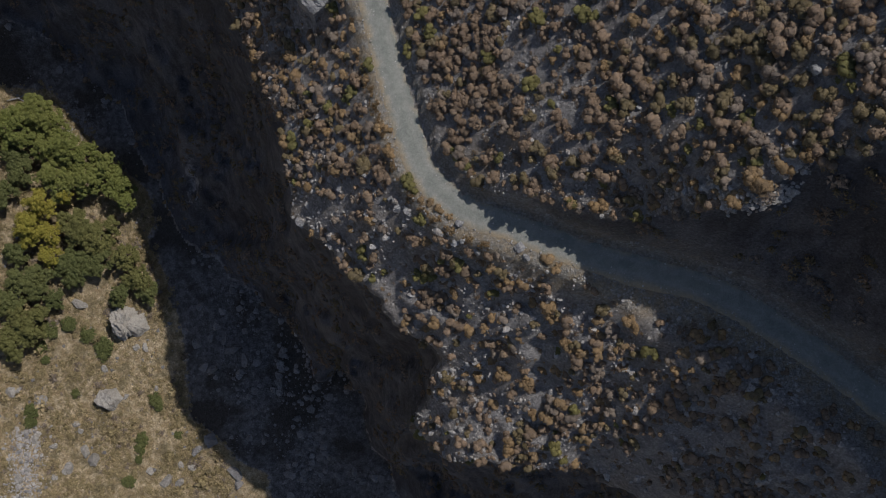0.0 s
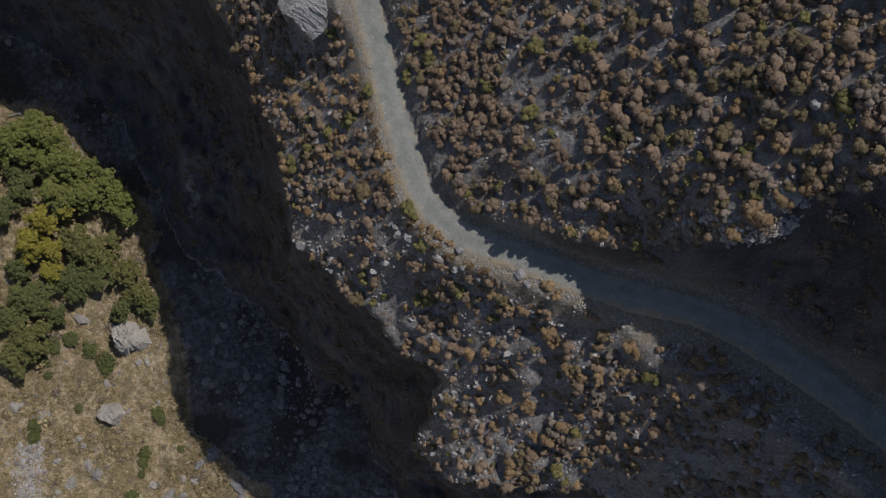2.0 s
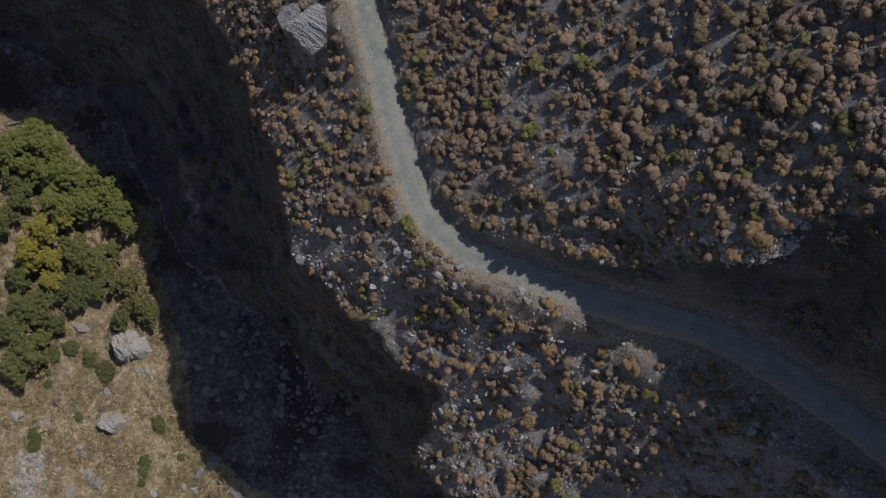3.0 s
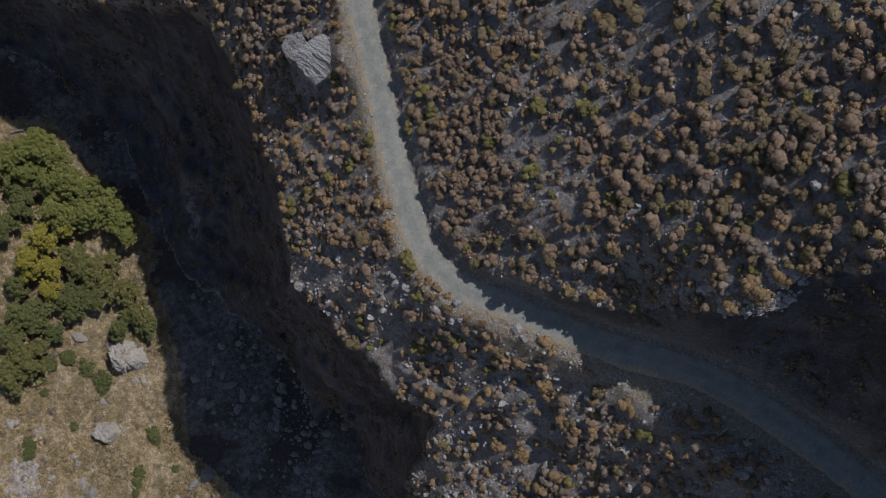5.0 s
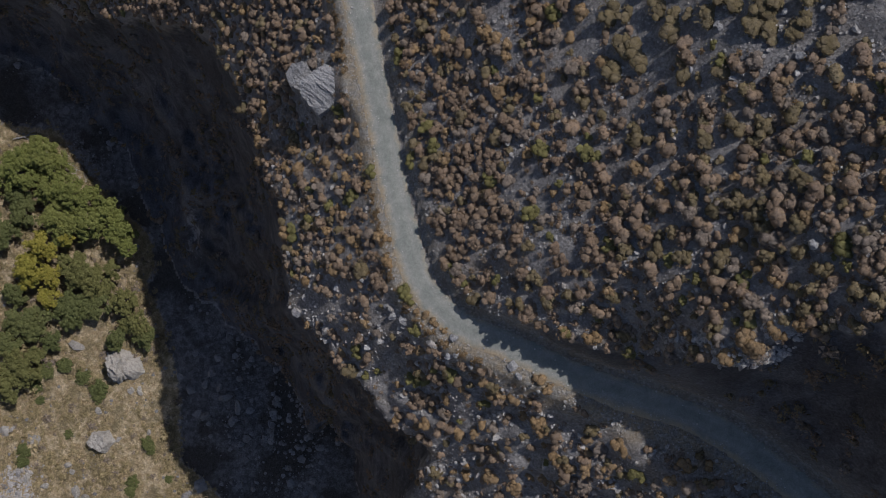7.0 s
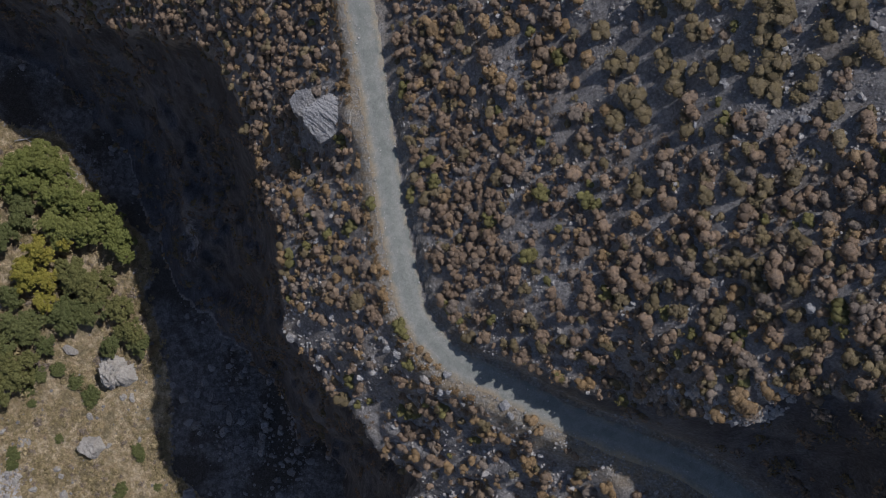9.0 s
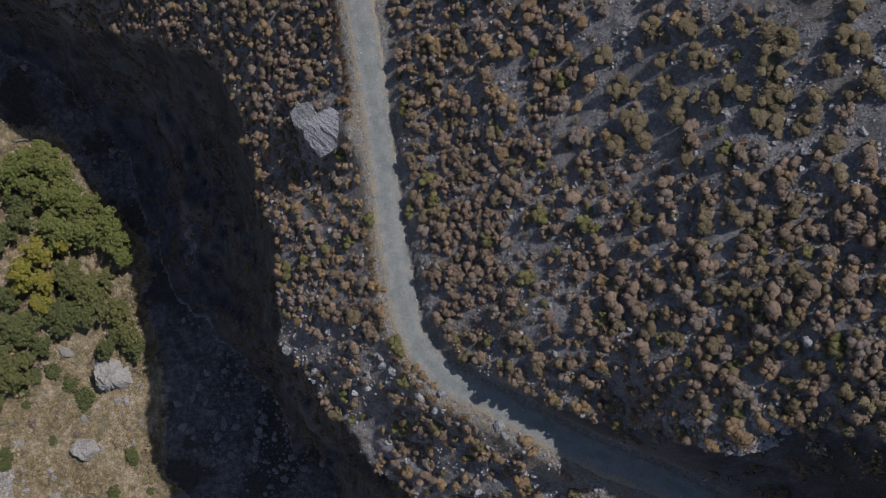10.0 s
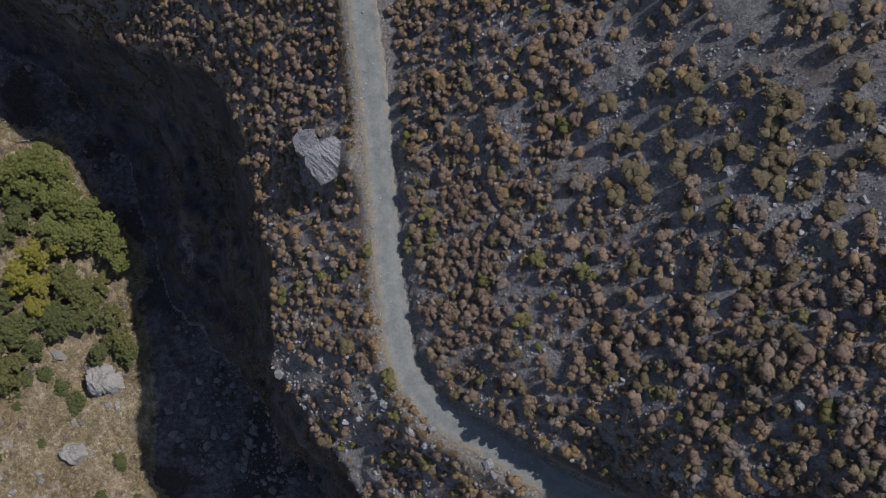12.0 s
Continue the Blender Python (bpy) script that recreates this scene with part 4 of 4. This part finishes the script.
def leafage(rng, lobes, size, dense):
    """Leaves in many small sprays over each limb's end, denser to the light."""
    vs, fs, base = [], [], 0
    for c, r in lobes:
        m = int(dense * r * r) + 120
        n = 26
        sub = c + unit_vectors(rng, n) * r * rng.uniform(0.35, 1.15, (n, 1)) * (1, 1, 0.55)
        wide = r * rng.uniform(0.16, 0.40, n)
        which = rng.choice(n, m, p=wide ** 2 / (wide ** 2).sum())
        d = unit_vectors(rng, m)
        d[:, 2] = np.abs(d[:, 2]) * 0.9 - 0.1
        at = sub[which] + d * (wide[which] * rng.uniform(0.2, 1.25, m) ** 0.6)[:, None] * (1, 1, 0.7)
        v, f = flakes(rng, at, d * (0.7, 0.7, 1.0) + (0, 0, 0.35), size, 0.4)
        vs.append(v), fs.append(f + base)
        base += len(v)
    return np.vstack(vs), np.vstack(fs)


def tree(x, y, height, wide, leaves, label, seed):
    """A trunk, limbs out to the clumps of the crown, and the leaves."""
    rng = np.random.default_rng(seed)
    top = new("tree")
    top.location = (x, y, float(ground_z(x, y)[0]) - 0.1)
    bend = rng.uniform(-0.5, 0.5, 2)
    pts = [(bend[0] * t * t, bend[1] * t * t, height * 0.62 * t) for t in np.linspace(0, 1, 6)]
    part("trunk", mesh_of("trunk", *limb(pts, np.linspace(0.04, 0.016, 6) * height, 9), BARK), top)
    lobes = []
    n = 8 + int(wide * 2.2)
    for i in range(n):
        a = i * 2.4 + rng.uniform(-0.5, 0.5)
        q = math.sqrt((i + 0.5) / n)
        reach = q * wide * rng.uniform(0.65, 0.95)
        c = np.array([math.cos(a) * reach, math.sin(a) * reach, height * (0.84 - 0.34 * q * q + rng.uniform(-0.11, 0.11))])
        lobes.append((c, min(1.7, wide * rng.uniform(0.24, 0.40))))
    for c, r in lobes[::2]:
        root = np.array(pts[int(rng.integers(2, 5))])
        mid = (root + c) / 2 + (0, 0, -0.06 * height)
        line = [root + (mid - root) * t * 2 if t < 0.5 else mid + (c - mid) * (t - 0.5) * 2 for t in np.linspace(0, 1, 5)]
        part("limb", mesh_of("limb", *limb(line, np.linspace(0.016, 0.005, 5) * height, 6), BARK), top)
    part("crown", mesh_of("crown", *leafage(rng, lobes, 0.18, 760), leaves, False), top)
    return tagged(top, label, "tree", "trees on the valley floor")


TREES = [
    (TREE_GREEN, "dense dark green tree on the dry valley floor", 8.5,
     [(-82.6, 26.9, 4.4), (-86.1, 24.1, 4.2), (-79.4, 25.1, 2.9), (-75.7, 19.8, 4.0), (-79.8, 20.3, 3.1), (-72.6, 19.2, 2.9), (-77.2, 14.2, 4.0), (-72.4, 14.2, 3.7),
      (-68.5, 16.5, 3.1), (-66.4, 12.6, 3.1), (-64.6, 9.2, 2.0), (-91.5, 21.5, 3.8), (-95.5, 25.0, 3.6)]),
    (TREE_YELLOW, "bright yellow-green tree turning colour on the valley floor", 7.5,
     [(-80.6, 9.2, 3.3), (-82.3, 4.1, 3.8), (-79.1, 3.0, 2.4), (-79.1, -1.5, 2.7), (-76.1, 10.6, 1.6)]),
    (TREE_GREY, "grey-green leafy tree at the edge of the shade", 6.5,
     [(-74.1, 4.7, 4.0), (-70.4, 1.9, 3.5), (-68.0, 4.6, 2.0), (-64.9, -1.6, 3.0), (-62.8, -6.1, 3.1), (-82.9, -14.8, 4.4), (-85.9, -18.7, 3.7)]),
    (TREE_DARK, "dark green leafy tree in a close clump, some added in shaded gaps", 5.5,
     # the last six are added, dark crowns standing in for shaded ground
     [(-75.0, -3.8, 4.0), (-70.7, -2.6, 3.2), (-60.8, -9.0, 2.4), (-66.2, -9.6, 2.4), (-85.8, -0.9, 2.9), (-83.1, -6.4, 4.1), (-86.8, -10.7, 3.2), (-78.4, -10.4, 2.4), (-85.6, 15.5, 3.0), (-88.5, 11.0, 3.0), (-87.0, 19.0, 2.6), (-91.0, 12.5, 3.0), (-95.5, 16.5, 3.2), (-97.0, 9.0, 3.0)]),
]
BUSHES = [(-83.8, -32.9, 1.48), (-83.7, -35.1, 1.37), (-60.0, -31.5, 1.64), (-59.5, -33.0, 1.06), (-62.6, -39.5, 1.40), (-62.8, -41.4, 1.28), (-63.2, -43.7, 0.93),
          (-65.0, -48.1, 1.51), (-70.2, -20.2, 1.97), (-70.3, -21.9, 1.51), (-73.3, -17.8, 1.73), (-76.9, -15.4, 1.73), (-82.0, -20.1, 1.38), (-81.3, -22.7, 1.03),
          (-80.4, -16.5, 1.84), (-82.9, -13.5, 1.72), (-75.7, -29.8, 1.04), (-67.6, -13.3, 0.93), (-55.5, -39.0, 0.94)]


def plant_valley():
    k = 0
    for leaves, label, height, rows in TREES:
        for x, y, wide in rows:
            k += 1
            tree(x, y, height * (0.75 + 0.07 * wide), wide, leaves, label, 500 + k)
    rng = np.random.default_rng(61)
    meshes = []
    for i in range(5):
        lobes = [(np.array((math.cos(a) * 0.5, math.sin(a) * 0.5, 0.35 + rng.uniform(-0.1, 0.25))), rng.uniform(0.4, 0.6)) for a in np.linspace(0, 5.2, 6)] + [(np.array((0, 0, 0.7)), 0.5)]
        meshes.append(leafage(rng, lobes, 0.13, 900))
    meshes = [mesh_of("bush", v, f, TREE_DARK, False) for v, f in meshes]
    for x, y, r in BUSHES:
        ob = new("bush", meshes[rng.integers(5)])
        ob.matrix_world = Matrix.LocRotScale((x, y, float(ground_z(x, y)[0]) - 0.05), Euler((0, 0, rng.uniform(0, 6.28))), (r, r, r * 0.9))
        tagged(ob, "dark green leafy bush in straw-coloured grass", "bush", "bushes on the valley floor")


def dry_grass():
    """Tussocks of straw on the valley floor and along the gorge side of the road."""
    rng = np.random.default_rng(71)
    kit = []
    for i in range(6):
        d = unit_vectors(rng, 26)
        d[:, 2] = np.abs(d[:, 2]) + 0.25
        kit.append(flakes(rng, d * (0.75, 0.75, 0.35) * rng.uniform(0.3, 1, (26, 1)), d, 0.42, 1.0))
    n = 8000
    x, y = rng.uniform(-98, -44, n), rng.uniform(-56, 36, n)
    z, cliff, meadow, bed, across, s = land(x, y)
    keep = (rng.uniform(size=n) < meadow * (0.55 + 0.6 * layered(x, y, 5, 3, 131))) & ~((np.abs(x + 84.8) < 2.6) & (y < -37))
    x, y, z = x[keep], y[keep], z[keep]
    r = np.exp(rng.normal(-1.05, 0.35, len(x)))
    rows = np.stack([rng.integers(0, 6, len(x)), x, y, z, r, r * 0.8, rng.uniform(0, 6.28, len(x))], 1)
    tones = np.clip(0.5 + 0.45 * layered(x, y, 7, 2, 133) + rng.normal(0, 0.18, len(x)), 0, 0.999)
    v, f, tone = scattered(kit, rows, tones)
    tagged(new("dry_grass", mesh_of("dry_grass", v, f, DRY_GRASS, False, tone)), "dry straw-coloured grass tussocks on the valley floor", "grass", kind="stuff")
    n = 15000
    x, y = rng.uniform(-98, -44, n), rng.uniform(-56, 36, n)
    z, cliff, meadow, bed, across, s = land(x, y)
    keep = (rng.uniform(size=n) < meadow * (0.45 + 0.7 * layered(x, y, 6, 3, 141))) & ~((np.abs(x + 84.8) < 2.6) & (y < -37))
    x, y, z = x[keep], y[keep], z[keep]
    r = np.exp(rng.normal(-0.78, 0.42, len(x)))
    rows = np.stack([rng.integers(0, 8, len(x)), x, y, z - 0.05, r, r * 0.95, rng.uniform(0, 6.28, len(x))], 1)
    some = rng.uniform(size=len(x))
    for name, material, lo, hi, label in (("dry_scrub", BARE, 0, 0.12, "low grey dry scrub in the grass"), ("straw_scrub", DRY_GRASS, 0.12, 0.5, "low straw-coloured scrub in the grass"),
                                          ("olive_scrub", STRAW_OLIVE, 0.5, 1.1, "low olive-brown scrub in the grass")):
        pick = (some >= lo) & (some < hi)
        v, f, tone = scattered(SCRUB_KIT, rows[pick], rng.uniform(size=int(pick.sum())))
        tagged(new(name, mesh_of(name, v, f, material, tone=tone)), label, "scrub", kind="stuff")
    way = np.gradient(ROAD[:, :2], axis=0)
    way /= np.linalg.norm(way, axis=1)[:, None]
    i = np.flatnonzero((ROAD[:, 1] < 60) & (ROAD[:, 1] > 3))
    i = rng.choice(i, 900)
    off = 2.7 + np.abs(rng.normal(0, 0.4, 900))
    x = ROAD[i, 0] + way[i, 1] * off + way[i, 0] * rng.uniform(-0.8, 0.8, 900)
    y = ROAD[i, 1] - way[i, 0] * off + way[i, 1] * rng.uniform(-0.8, 0.8, 900)
    keep = layered(x, y, 6, 2, 137) > -0.15
    x, y = x[keep], y[keep]
    r = rng.uniform(0.14, 0.32, len(x))
    rows = np.stack([rng.integers(0, 6, len(x)), x, y, ground_z(x, y), r, r, rng.uniform(0, 6.28, len(x))], 1)
    v, f, tone = scattered(kit, rows, rng.uniform(0, 0.4, len(x)))
    tagged(new("verge_grass", mesh_of("verge_grass", v, f, GOLD, False, tone)), "golden dry grass along the edge of the gravel road", "grass", kind="stuff")


def fallen_branch(x, y):
    """A bleached dead limb with three forks."""
    rng = np.random.default_rng(81)
    ob = new("fallen_branch")
    ob.location = (x, y, float(ground_z(x, y)[0]) + 0.3)
    for k, (dx, dy, dz, r) in enumerate([(4.4, 1.2, 0.5, 0.22), (1.6, -1.0, 0.9, 0.12), (1.9, 1.8, 0.8, 0.12)]):
        start = np.array((0.0, 0.0, 0.0)) if k == 0 else np.array((2.2, 0.6, 0.25))
        line = [start + np.array((dx, dy, dz)) * t + rng.uniform(-0.12, 0.12, 3) for t in np.linspace(0, 1, 6)]
        part("stem" if k == 0 else "fork", mesh_of("stem", *limb([(p[2], p[1], p[0]) for p in line], np.linspace(r, r * 0.35, 6), 7), LIMESTONE), ob)
    ob.rotation_euler = (0, radians(90), 0)
    return tagged(ob, "bleached dead branch lying beside the trees", "branch")


grow_shrubs()
scatter_stones()
single_rocks()
plant_valley()
dry_grass()
fallen_branch(-91.0, 31.0)
